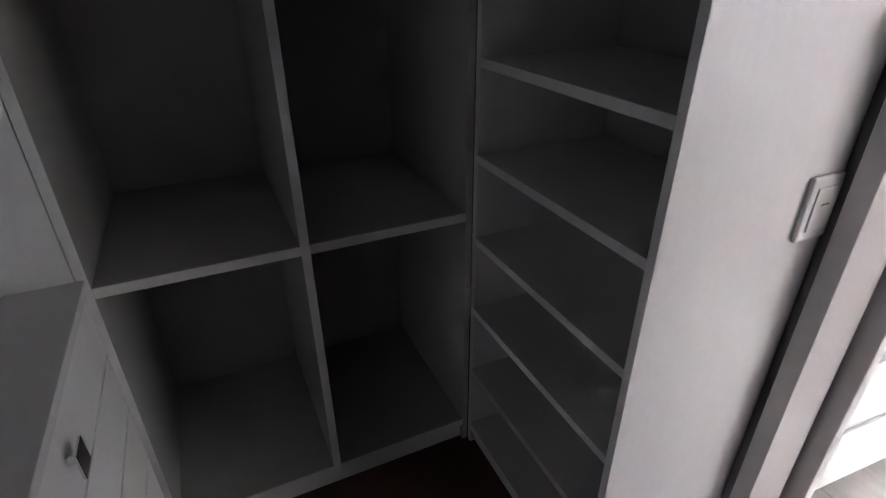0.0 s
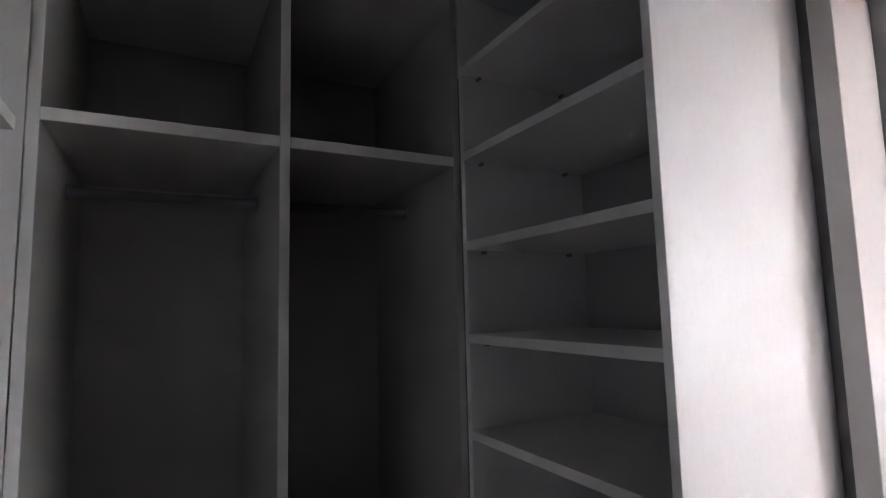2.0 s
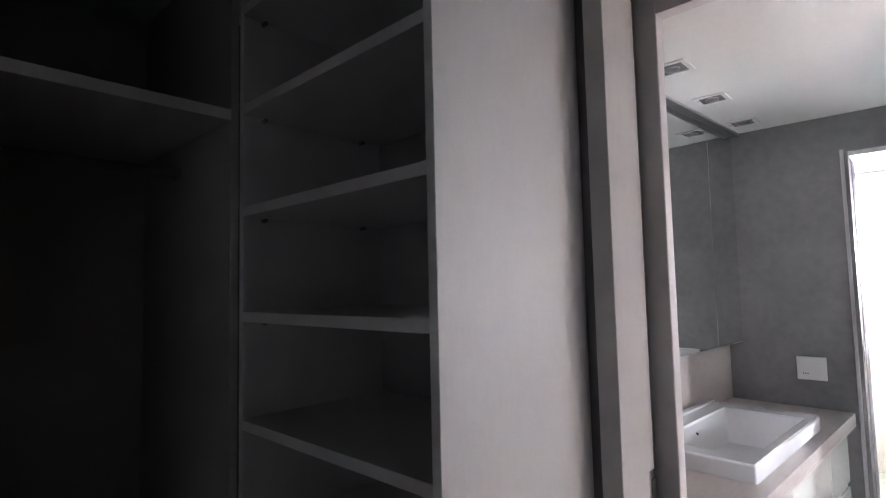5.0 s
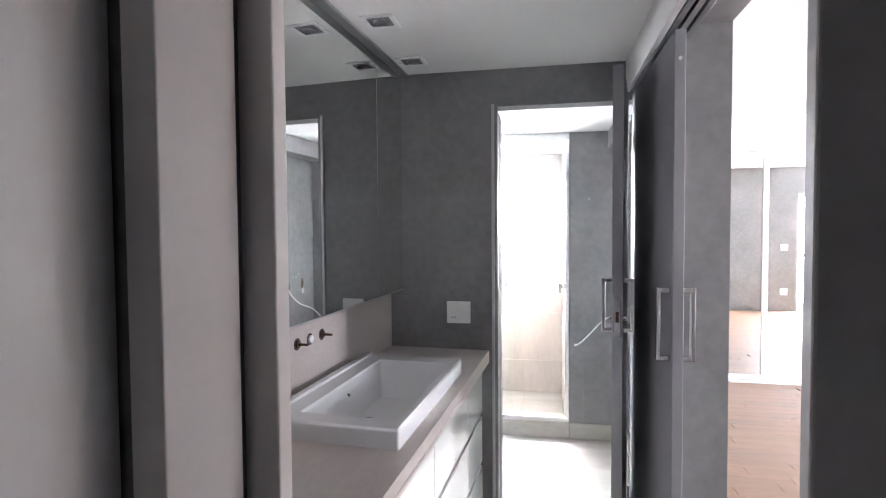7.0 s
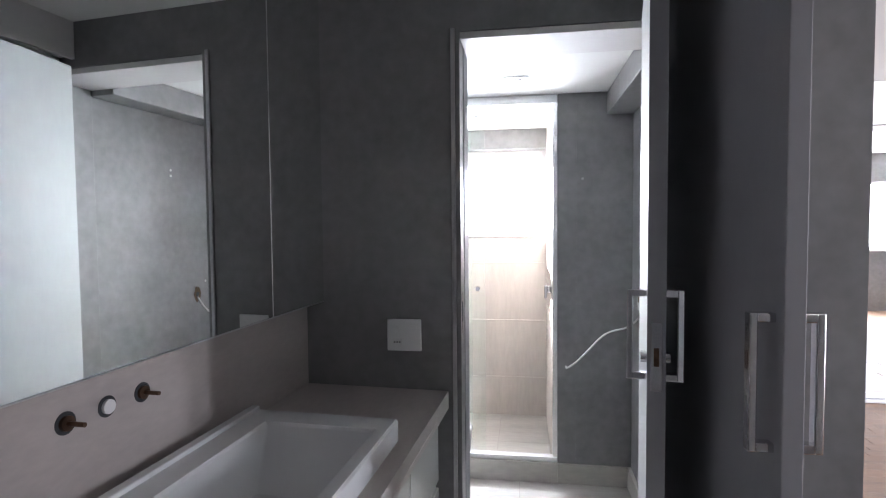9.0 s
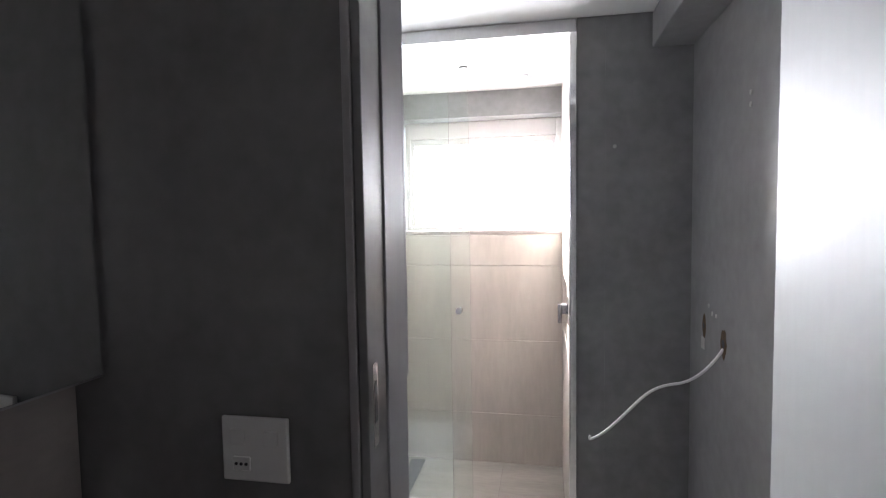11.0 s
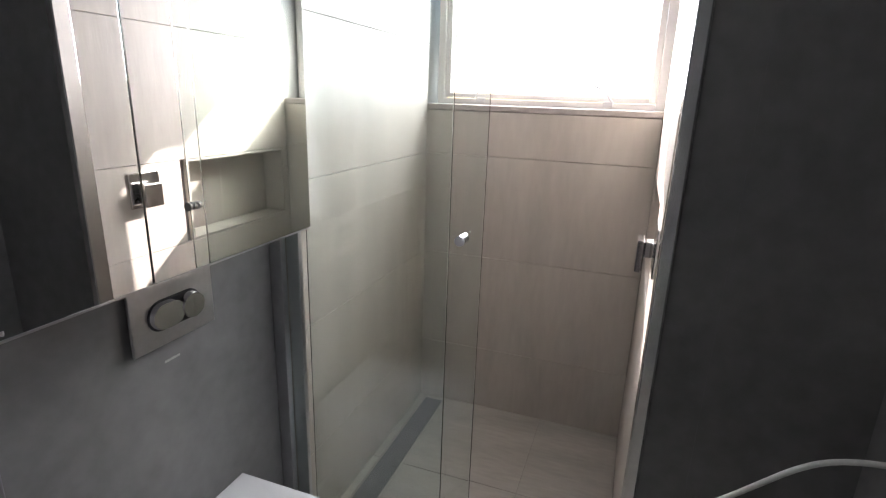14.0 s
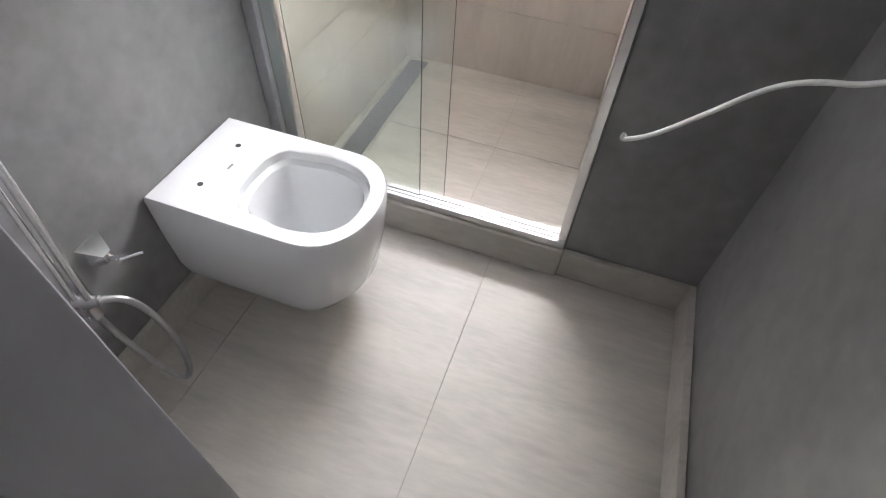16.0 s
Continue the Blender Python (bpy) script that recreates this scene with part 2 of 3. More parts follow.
# skirtings
for a, lab in (((0.20, 0.578, 4.398, 4.418, 0, 0.11), "greige tile skirting"), ((0.578, 0.598, 3.41, 4.418, 0, 0.11), "greige tile skirting"),
               ((-0.788, -0.770, 3.41, 4.38, 0, 0.11), "greige tile skirting behind the toilet")):
    setting("baseboard", box(*a, bevel=0.002), TILE, lab, "baseboard")

# ---- closet doorway ----
fr = setting("door_1", box(-0.41, -0.368, 1.060, 1.205, 0, 2.15, bevel=0.002), FRAME, "white lacquered closet door frame, without its door", "door frame")
part("door_stop", box(-0.41, -0.326, 1.225, 1.262, 0, 2.15, bevel=0.003), FRAME, fr)
part("seal", box(-0.41, -0.376, 1.205, 1.225, 0, 2.15), SEAL_AND_SHADE, fr, "dark rubber seal")
part("casing", box(0.245, 0.400, 1.050, 1.071, 0, 2.20, bevel=0.003), FRAME, fr)
part("frame_head", box(-0.368, 0.367, 1.072, 1.205, 2.125, 2.165, bevel=0.002), FRAME, fr)
part("frame_side", box(0.367, 0.392, 1.072, 1.262, 0, 2.165, bevel=0.002), FRAME, fr)
part("stop_head", box(-0.326, 0.367, 1.225, 1.262, 2.09, 2.15, bevel=0.002), FRAME, fr)
bm = box(-0.3685, -0.3655, 1.176, 1.2045, 1.050, 1.142, bevel=0.001)
sp = part("strike_plate", bm, CHROME, fr, "chrome strike plate")
part("latch_hole", box(-0.3660, -0.3648, 1.182, 1.2005, 1.066, 1.126), SEAL_AND_SHADE, sp)
for z in (1.057, 1.135):
    part("screw", rod(bmesh.new(), (-0.366, 1.19, z), (-0.3645, 1.19, z), 0.004, 10), ALU, sp)


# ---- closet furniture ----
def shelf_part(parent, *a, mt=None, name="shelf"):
    return part(name, box(*a, bevel=0.0015), mt or MDF_BACK_SHADE, parent)


# wide open unit facing the room
u = thing("wardrobe_unit", -1.33, 0.2, 0, "empty open white melamine wardrobe with two hanging bays", "wardrobe")
XF, XB = -1.05, -1.62
# insides take the shaded tone; lighter front strips paint the light on the edges
shelf_part(u, XB - 0.015, XB, -0.245, 0.655, 0.07, 2.39, mt=MDF_SHADED, name="back_panel")
shelf_part(u, XB, XF - 0.003, -0.248, -0.228, 0, 2.39, mt=MDF_SHADED, name="side_panel")
shelf_part(u, XF - 0.003, XF, -0.248, -0.228, 0, 2.39, mt=MDF, name="toned_edge")
shelf_part(u, XB, XF - 0.003, 0.197, 0.219, 0.09, 2.33, mt=MDF_SHADED, name="divider")
shelf_part(u, XF - 0.003, XF, 0.197, 0.219, 0.09, 2.33, mt=MDF, name="toned_edge")
shelf_part(u, XB, XF - 0.003, 0.634, 0.652, 0, 2.39, mt=MDF_SHADED, name="side_panel")
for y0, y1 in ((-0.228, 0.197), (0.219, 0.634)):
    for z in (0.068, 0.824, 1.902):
        shelf_part(u, XB, XF - 0.004, y0, y1, z, z + 0.025, mt=MDF_SHADED)
        shelf_part(u, XF - 0.004, XF - 0.001, y0, y1, z, z + 0.025, mt=MDF, name="toned_edge")
    rail = part("clothes_rail", rod(bmesh.new(), (-1.36, y0, 1.83), (-1.36, y1, 1.83), 0.013), GREYPVC, u, "dull grey clothes rail", True)
    for y in (y0 + 0.004, y1 - 0.004):
        part("bracket", rod(bmesh.new(), (-1.36, y - 0.004, 1.83), (-1.36, y + 0.004, 1.83), 0.018), GREYPVC, rail)
shelf_part(u, XB, XF - 0.001, -0.228, 0.634, 2.33, 2.40, mt=MDF, name="top_fascia")
shelf_part(u, XF - 0.04, XF - 0.02, -0.228, 0.634, 0, 0.068, mt=MDF, name="plinth")

# narrow shoe-shelf unit
s = thing("shelf_unit", -0.74, 0.86, 0, "tall empty white melamine shelf unit with pale end panel", "shelf unit")
shelf_part(s, -1.05, -1.032, 0.653, 1.06, 0, 2.40, mt=MDF, name="side_panel")
# back panel in the default tone, with the recess shade in its colour
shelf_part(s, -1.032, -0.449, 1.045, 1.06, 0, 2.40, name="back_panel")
part("end_panel", box(-0.449, -0.431, 0.645, 1.068, 0, 2.45, bevel=0.0015), ENDP, s, "bright white lacquered end panel")
for i in range(9):
    z = 0.300 + 0.2305 * i
    sh = shelf_part(s, -1.032, -0.449, 0.65, 1.045, z, z + 0.022, mt=MDF)
    for y in (0.70, 0.98):
        part("shelf_pin", rod(bmesh.new(), (-1.032, y, z - 0.006), (-1.018, y, z - 0.006), 0.005, 8), GREYPVC, sh)
shelf_part(s, -1.032, -0.449, 0.65, 1.045, 0.066, 0.088, mt=MDF, name="bottom_shelf")
shelf_part(s, -1.032, -0.449, 0.65, 1.045, 2.36, 2.40, mt=MDF, name="top_fascia")
shelf_part(s, -1.032, -0.449, 0.67, 0.69, 0, 0.066, mt=MDF, name="plinth")

# shelving and drawers across the closet
c = thing("shelf_unit", -0.45, -0.6, 0, "white melamine closet shelving above a chest of drawers", "shelf unit")
shelf_part(c, -1.068, -1.05, -1.03, -0.250, 0, 2.40, mt=MDF, name="side_panel")
shelf_part(c, 0.20, 0.218, -1.03, -0.250, 0, 2.40, mt=MDF, name="side_panel")
# back panel again in the darkened tone that paints the shade behind the shelves
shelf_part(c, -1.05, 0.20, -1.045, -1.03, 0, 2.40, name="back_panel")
for z in (1.48, 1.875):
    sh = shelf_part(c, -1.05, 0.20, -1.03, -0.262, z, z + 0.025, mt=MDF)
    part("shelf_pin", rod(bmesh.new(), (-1.05, -0.33, z - 0.006), (-1.03, -0.33, z - 0.006), 0.006, 8), GREYPVC, sh)
shelf_part(c, -1.05, 0.20, -1.03, -0.25, 2.36, 2.40, mt=MDF, name="top_fascia")
d = thing("drawer_chest", -0.72, -0.6, 0, "white chest of drawers with square chrome pulls", "drawers")
shelf_part(d, -1.048, -0.30, -1.03, -0.262, 0.06, 0.85, mt=MDF, name="carcass")
shelf_part(d, -1.048, -0.30, -1.03, -0.232, 0.852, 0.875, mt=MDF, name="top")
for i in range(4):
    z1 = 0.845 - i * 0.16
    f = shelf_part(d, -1.045, -0.303, -0.261, -0.242, z1 - 0.153, z1, mt=ENDP, name="drawer_front")
    h = part("handle", box(-0.685, -0.640, -0.226, -0.221, z1 - 0.10, z1 - 0.05, bevel=0.001), CHROME, f, "square chrome pull")
    part("stem", rod(bmesh.new(), (-0.6625, -0.243, z1 - 0.075), (-0.6625, -0.224, z1 - 0.075), 0.007), CHROME, f)

# near-black strips fill the gap above the fascias, painting its shade
setting("trim_painted_gap_shade", box(-1.10, -1.056, -0.25, 0.70, 2.401, 2.454), SEAL_AND_SHADE, "dark strip standing in for the gap's shade under the closet ceiling", "trim")
setting("trim_painted_gap_shade", box(-1.056, -0.452, 0.658, 0.70, 2.401, 2.454), SEAL_AND_SHADE, "dark strip standing in for the gap's shade under the closet ceiling", "trim")

# light switch on the end panel
w = thing("light_switch", -0.43, 1.02, 1.01, "white rocker light switch on the closet end panel", "switch")
part("plate", box(-0.4305, -0.421, 0.974, 1.058, 0.982, 1.107, bevel=0.003), PLASTIC, w)
part("rocker", box(-0.422, -0.4175, 0.990, 1.042, 1.002, 1.087, bevel=0.002), PLASTIC, w)
part("mark", box(-0.4177, -0.4170, 1.008, 1.030, 1.052, 1.055), GREYPVC, w)

# ---- vanity ----
v = thing("vanity_cabinet", -0.53, 2.2, 0, "white gloss vanity cabinet with handleless drawers", "cabinet")
part("carcass", box(-0.780, -0.315, 1.285, 3.162, 0.10, 0.835), MDF, v)
part("plinth", box(-0.780, -0.36, 1.285, 3.162, 0.0, 0.10), GREYPVC, v)
for y0, y1 in ((1.288, 1.75), (1.75, 2.25), (2.25, 2.80), (2.80, 3.155)):
    for z0, z1 in ((0.60, 0.825), (0.355, 0.575), (0.11, 0.33)):
        f = part("drawer_front", box(-0.314, -0.290, y0 + 0.003, y1 - 0.003, z0, z1, bevel=0.002), GLOSS, v)
        part("finger_rail", box(-0.313, -0.300, y0 + 0.003, y1 - 0.003, z1 + 0.001, z1 + 0.022), ALU, f)
ct = thing("countertop", -0.52, 2.2, 0.85, "beige porcelain slab countertop with a raised front lip", "countertop")
bm = bmesh.new()
rims = [[bm.verts.new((x, y, z)) for x, y in ((a, c), (b, c), (b, e), (a, e))] for z in (0.865, 0.905) for a, b, c, e in ((-0.780, -0.256, 1.285, 3.163), (-0.708, -0.320, 1.952, 2.725))]
for k in range(4):
    n = (k + 1) % 4
    for p, q in ((0, 1), (2, 3), (0, 2), (1, 3)):
        bm.faces.new((rims[p][k], rims[p][n], rims[q][n], rims[q][k]))
bmesh.ops.recalc_face_normals(bm, faces=bm.faces)
part("slab", bm, STONE, ct)
part("apron", box(-0.282, -0.2555, 1.285, 3.163, 0.846, 0.864, bevel=0.001), STONE, ct)
bs = thing("backsplash", -0.77, 2.2, 0.905, "beige porcelain backsplash with three open tap holes", "backsplash")
for y0, y1 in ((1.285, 3.163),):
    part("panel", box(-0.781, -0.765, y0, y1, 0.906, 1.205, bevel=0.001), STONE, bs)
for y, mt in ((2.214, DARKMETAL), (2.304, PLASTIC), (2.394, DARKMETAL)):
    p = thing("tap_outlet", -0.765, y, 1.114, "bare tap outlet in its rough hole in the backsplash", "tap outlet", "tap outlets over the basin")
    part("hole", rod(bmesh.new(), (-0.7655, y, 1.114), (-0.7635, y, 1.114), 0.021, 24), SEAL_AND_SHADE, p)
    part("collar", rod(bmesh.new(), (-0.7640, y, 1.114), (-0.757, y, 1.114), 0.014, 20), mt, p, smooth=True)
    if mt is DARKMETAL:
        part("spindle", rod(bmesh.new(), (-0.758, y, 1.114), (-0.722, y, 1.114), 0.0045, 12), DARKMETAL, p, smooth=True)


def basin(x0, x1, y0, y1, z0, z1):
    """A rectangular countertop basin with sloping sides and a narrow rim."""
    bm = bmesh.new()
    rings = []
    shape = ((0.012, 0.012, 0.012, 0.012, z0), (0.0, 0.0, 0.0, 0.0, z0 + 0.006), (0, 0, 0, 0, z1 - 0.008), (0.006, 0.006, 0.006, 0.006, z1),
             (0.085, 0.035, 0.075, 0.075, z1 - 0.002), (0.090, 0.040, 0.082, 0.080, z1 - 0.012), (0.155, 0.075, 0.13, 0.24, z1 - 0.105), (0.17, 0.09, 0.15, 0.26, z1 - 0.110))
    for a, b, c2, d2, z in shape:
        rings.append([bm.verts.new(q) for q in ((x0 + a, y0 + c2, z), (x1 - b, y0 + c2, z), (x1 - b, y1 - d2, z), (x0 + a, y1 - d2, z))])
    for r, q in zip(rings, rings[1:]):
        for i in range(4):
            bm.faces.new((r[i], r[(i + 1) % 4], q[(i + 1) % 4], q[i]))
    bm.faces.new(rings[-1])
    bm.faces.new(rings[0][::-1])
    up = [e for e in bm.edges if abs(e.verts[0].co.z - e.verts[1].co.z) > 0.02]
    bmesh.ops.bevel(bm, geom=up, offset=0.007, segments=3, affect='EDGES', profile=0.5)
    bmesh.ops.recalc_face_normals(bm, faces=bm.faces)
    return bm


b = thing("wash_basin", -0.54, 2.35, 0.905, "white rectangular ceramic basin set on the countertop", "basin")
part("bowl", basin(-0.725, -0.303, 1.935, 2.742, 0.857, 0.962), CERAMIC, b, smooth=True)
part("back_ledge", box(-0.725, -0.700, 1.937, 2.740, 0.958, 0.972, bevel=0.003), CERAMIC, b)
part("drain", rod(bmesh.new(), (-0.527, 2.25, 0.850), (-0.527, 2.25, 0.860), 0.028, 24), CHROME, b, "chrome waste ring", True)
part("drain_hole", rod(bmesh.new(), (-0.527, 2.25, 0.858), (-0.527, 2.25, 0.8615), 0.019, 20), SEAL_AND_SHADE, b)
part("overflow_hole", rod(bmesh.new(), (-0.620, 2.30, 0.922), (-0.612, 2.30, 0.922), 0.006, 12), SEAL_AND_SHADE, b)

mc = thing("mirror_cabinet", -0.72, 2.2, 1.16, "wall-wide mirrored cabinet reaching up to the ceiling", "mirror")
part("body", box(-0.780, -0.707, 1.285, 3.161, 1.208, CZ - 0.004), MDF, mc)
for y0, y1 in ((1.285, 2.818), (2.822, 3.161)):
    part("mirror_door", box(-0.706, -0.700, y0, y1, 1.203, CZ - 0.012, bevel=0.001), MIRROR, mc)
part("edge_strip", box(-0.707, -0.7015, 1.285, 3.161, 1.199, 1.203), ALU, mc)
tr = thing("mirror_track", -0.655, 2.2, CZ - 0.02, "aluminium sliding track along the mirror top", "track")
part("rail", box(-0.699, -0.660, 1.285, 3.161, CZ - 0.014, CZ - 0.002, bevel=0.002), ALU, tr)


# the vanity wall stands a little out of square
SKEW = Matrix.Translation((-0.78, 3.18, 0)) @ Matrix.Rotation(radians(-3.3), 4, 'Z') @ Matrix.Translation((0.795, -3.16, 0))
bpy.context.view_layer.update()
for o in [q for q in scene.objects if q.parent is None and q.name.split(".")[0] in ("vanity_cabinet", "countertop", "backsplash", "tap_outlet", "wash_basin", "mirror_cabinet", "mirror_track", "wall_vanity_west")]:
    o.matrix_world = SKEW @ o.matrix_world


def switch_plate(x, y, z, facing, label):
    """A 4 x 4 plate with two rockers and a socket, facing -y, or +x."""
    o = thing("socket_plate", x, y, z, label, "socket")
    part("plate", box(x - 0.060, x + 0.060, y - 0.010, y - 0.001, z - 0.055, z + 0.055, bevel=0.003), PLASTIC, o)
    for dx in (-0.030, 0.030):
        part("rocker", box(x + dx - 0.013, x + dx + 0.013, y - 0.013, y - 0.0095, z + 0.008, z + 0.034, bevel=0.001), PLASTIC, o)
    sk = part("socket", box(x - 0.040, x - 0.008, y - 0.012, y - 0.0095, z - 0.036, z - 0.012, bevel=0.002), PLASTIC, o)
    for dx in (-0.033, -0.024, -0.015):
        part("socket_hole", rod(bmesh.new(), (x + dx, y - 0.0135, z - 0.024), (x + dx, y - 0.0115, z - 0.024), 0.0028, 8), SEAL_AND_SHADE, sk)


switch_plate(-0.398, 3.184, 1.087, 0, "white socket and switch plate on the grey wall")


def downlight(x, y, z, r=0):
    o = thing("recessed_downlight", x, y, z, "unlit white square recessed downlight in the ceiling", "ceiling light", "recessed downlights")
    fr = bmesh.new()
    for a in ((-0.062, 0.062, -0.062, -0.045), (-0.062, 0.062, 0.045, 0.062), (-0.062, -0.045, -0.045, 0.045), (0.045, 0.062, -0.045, 0.045)):
        slab(fr, x + a[0], x + a[1], y + a[2], y + a[3], z - 0.006, z - 0.0005)
    part("frame", fr, PLASTIC, o)
    part("recess", box(x - 0.045, x + 0.045, y - 0.045, y + 0.045, z - 0.003, z - 0.0008), GREYPVC, o)
    part("lamp_head", rod(bmesh.new(), (x, y, z - 0.010), (x, y, z - 0.002), 0.027, 20), ALU, o, "aluminium lamp head", True)


for y in (2.04, 2.497, 2.975):
    downlight(-0.577, y, CZ)
downlight(-0.026, 4.10, BZ)
downlight(-0.018, 5.17, BZ)
sd = thing("ceiling_outlet", -0.30, 5.0, BZ, "small round outlet in the shower ceiling", "outlet")
part("cover", rod(bmesh.new(), (-0.30, 4.95, BZ - 0.008), (-0.30, 4.95, BZ - 0.001), 0.022, 20), GREYPVC, sd, smooth=True)


# ---- doors ----
def pull(parent, x, sgn, y, z0, z1):
    """A D-shaped bar pull standing off a door face at x."""
    bm = box(min(x + sgn * 0.028, x + sgn * 0.042), max(x + sgn * 0.028, x + sgn * 0.042), y - 0.010, y + 0.010, z0, z1, bevel=0.002)
    for z in (z0, z1 - 0.016):
        slab(bm, min(x, x + sgn * 0.030), max(x, x + sgn * 0.030), y - 0.010, y + 0.010, z, z + 0.016, bevel=0.002)
    return part("handle", bm, CHROME, parent, "chrome bar pull")


bd = thing("bathroom_door", 0.29, 2.9, 0, "pale lacquered bathroom door standing open, chrome bar pulls", "door")
leaf = part("leaf", box(0.274, 0.311, 2.60, 3.148, 0.008, 2.100, bevel=0.0015), DOORL, bd)
part("toned_edge", box(0.2735, 0.3115, 2.5975, 2.600, 0.008, 2.100), DOORM, bd, "grey door edge")
for x, sg in ((0.274, -1), (0.311, 1)):
    pull(bd, x, sg, 2.655, 1.11, 1.315)
lk = part("lock_plate", box(0.281, 0.304, 2.5955, 2.5978, 1.10, 1.25, bevel=0.0008), CHROME, bd, "chrome lock plate")
part("latch", box(0.287, 0.298, 2.5945, 2.5958, 1.155, 1.195), DARKMETAL, lk)
for x0, x1 in ((0.262, 0.274), (0.311, 0.323)):
    part("thumb_turn", rod(bmesh.new(), (x0, 2.64, 1.165), (x1, 2.64, 1.165), 0.013, 20), CHROME, bd, smooth=True)
for z in (0.25, 1.10, 1.90):
    part("hinge", rod(bmesh.new(), (0.318, 3.150, z - 0.04), (0.318, 3.150, z + 0.04), 0.006), ALU, bd)
bd.matrix_world = Matrix.Translation((0.2925, 2.60, 0)) @ Matrix.Rotation(radians(-10.2), 4, 'Z') @ Matrix.Translation((-0.2925, -2.60, 0)) @ bd.matrix_world
f2 = setting("door_2", box(-0.215, -0.200, 3.183, 3.28, 0, 2.108, bevel=0.002), PAINT, "grey lacquered bathroom door frame", "door frame")
part("door_stop", box(-0.215, -0.197, 3.283, 3.412, 0, 2.108, bevel=0.002), DOORM, f2)
part("casing", box(-0.230, -0.2155, 3.177, 3.1845, 0, 2.118, bevel=0.002), ALU, f2)
part("frame_head", box(-0.199, 0.582, 3.19, 3.412, 2.084, 2.107, bevel=0.002), FRAME, f2)
part("frame_side", box(0.582, 0.599, 3.19, 3.412, 0, 2.107, bevel=0.002), PAINT, f2)
sp = part("strike_plate", box(-0.2002, -0.1987, 3.205, 3.228, 1.09, 1.23, bevel=0.0005), CHROME, f2, "chrome strike plate")
part("latch_hole", box(-0.1989, -0.1982, 3.21, 3.223, 1.13, 1.20), SEAL_AND_SHADE, sp)

sl = thing("sliding_door", 0.44, 2.7, 0, "dark grey lacquered sliding door with long bar pulls", "door")
part("leaf", box(0.425, 0.459, 2.335, 3.155, 0.008, 2.12, bevel=0.002), DOORM, sl)
for x, sg in ((0.425, -1), (0.459, 1)):
    pull(sl, x, sg, 2.37, 1.075, 1.312)
part("screw", rod(bmesh.new(), (0.442, 2.333, 2.03), (0.442, 2.336, 2.03), 0.006, 10), PLASTIC, sl)
tk = thing("sliding_track", 0.47, 2.2, 2.2, "triple aluminium sliding-door track under the header", "track")
for x in (0.425, 0.455, 0.485):
    part("rail", box(x, x + 0.020, 1.40, 3.155, 2.140, 2.165, bevel=0.002), ALU, tk)
part("track_base", box(0.4205, 0.51, 1.27, 3.183, 2.168, 2.188), SEAL_AND_SHADE, tk)

# ---- bathroom ----
tc = thing("mirror_cabinet", -0.72, 3.95, 1.09, "mirrored bathroom cabinet hung above the toilet", "mirror")
part("body", box(-0.789, -0.653, 3.47, 4.398, 1.096, BZ - 0.004), MDF, tc)
for y0, y1 in ((3.47, 3.930), (3.933, 4.400)):
    part("mirror_door", box(-0.652, -0.645, y0, y1, 1.090, BZ - 0.010, bevel=0.001), MIRROR, tc)
part("edge_strip", box(-0.653, -0.6455, 3.47, 4.400, 1.086, 1.0895), ALU, tc)
sc = thing("wall_cabinet", -0.35, 3.43, 1.14, "shallow dark grey wall cabinet behind the door frame", "cabinet")
part("body", box(-0.56, -0.203, 3.412, 3.430, 1.142, 2.17, bevel=0.001), DOORM, sc)
part("cabinet_door", box(-0.56, -0.203, 3.434, 3.448, 1.142, 2.17, bevel=0.001), DOORM, sc)


def outline(xb, xf, yc, half, n=20):
    """A D-shaped plan: straight back and sides, round front."""
    r = half
    pts = [(xb, yc - half)]
    cx = xf - r * 0.92
    for i in range(n + 1):
        a = -math.pi / 2 + math.pi * i / n
        pts.append((cx + r * 0.92 * math.cos(a) ** 0.8 if math.cos(a) > 0 else cx, yc + half * math.sin(a)))
    pts.append((xb, yc + half))
    pts += [(xb, yc + half * k) for k in (0.66, 0.33, 0.0, -0.33, -0.66)]
    return pts


def hollow(xb, xf, yc, half, n=20):
    """A rounded plan with the same number of points as outline(), squarer at the back."""
    cx, rx = (xb + xf) / 2, (xf - xb) / 2
    pts = []
    turns = [-125] + [-90 + 180 * i / n for i in range(n + 1)] + [125, 140, 160, 180, 200, 220]
    for turn in turns:
        a = radians(turn)
        c, s_ = math.cos(a), math.sin(a)
        p = 0.55 if c < 0 else 0.85
        pts.append((cx + rx * math.copysign(abs(c) ** p, c), yc + half * math.copysign(abs(s_) ** 0.75, s_)))
    return pts


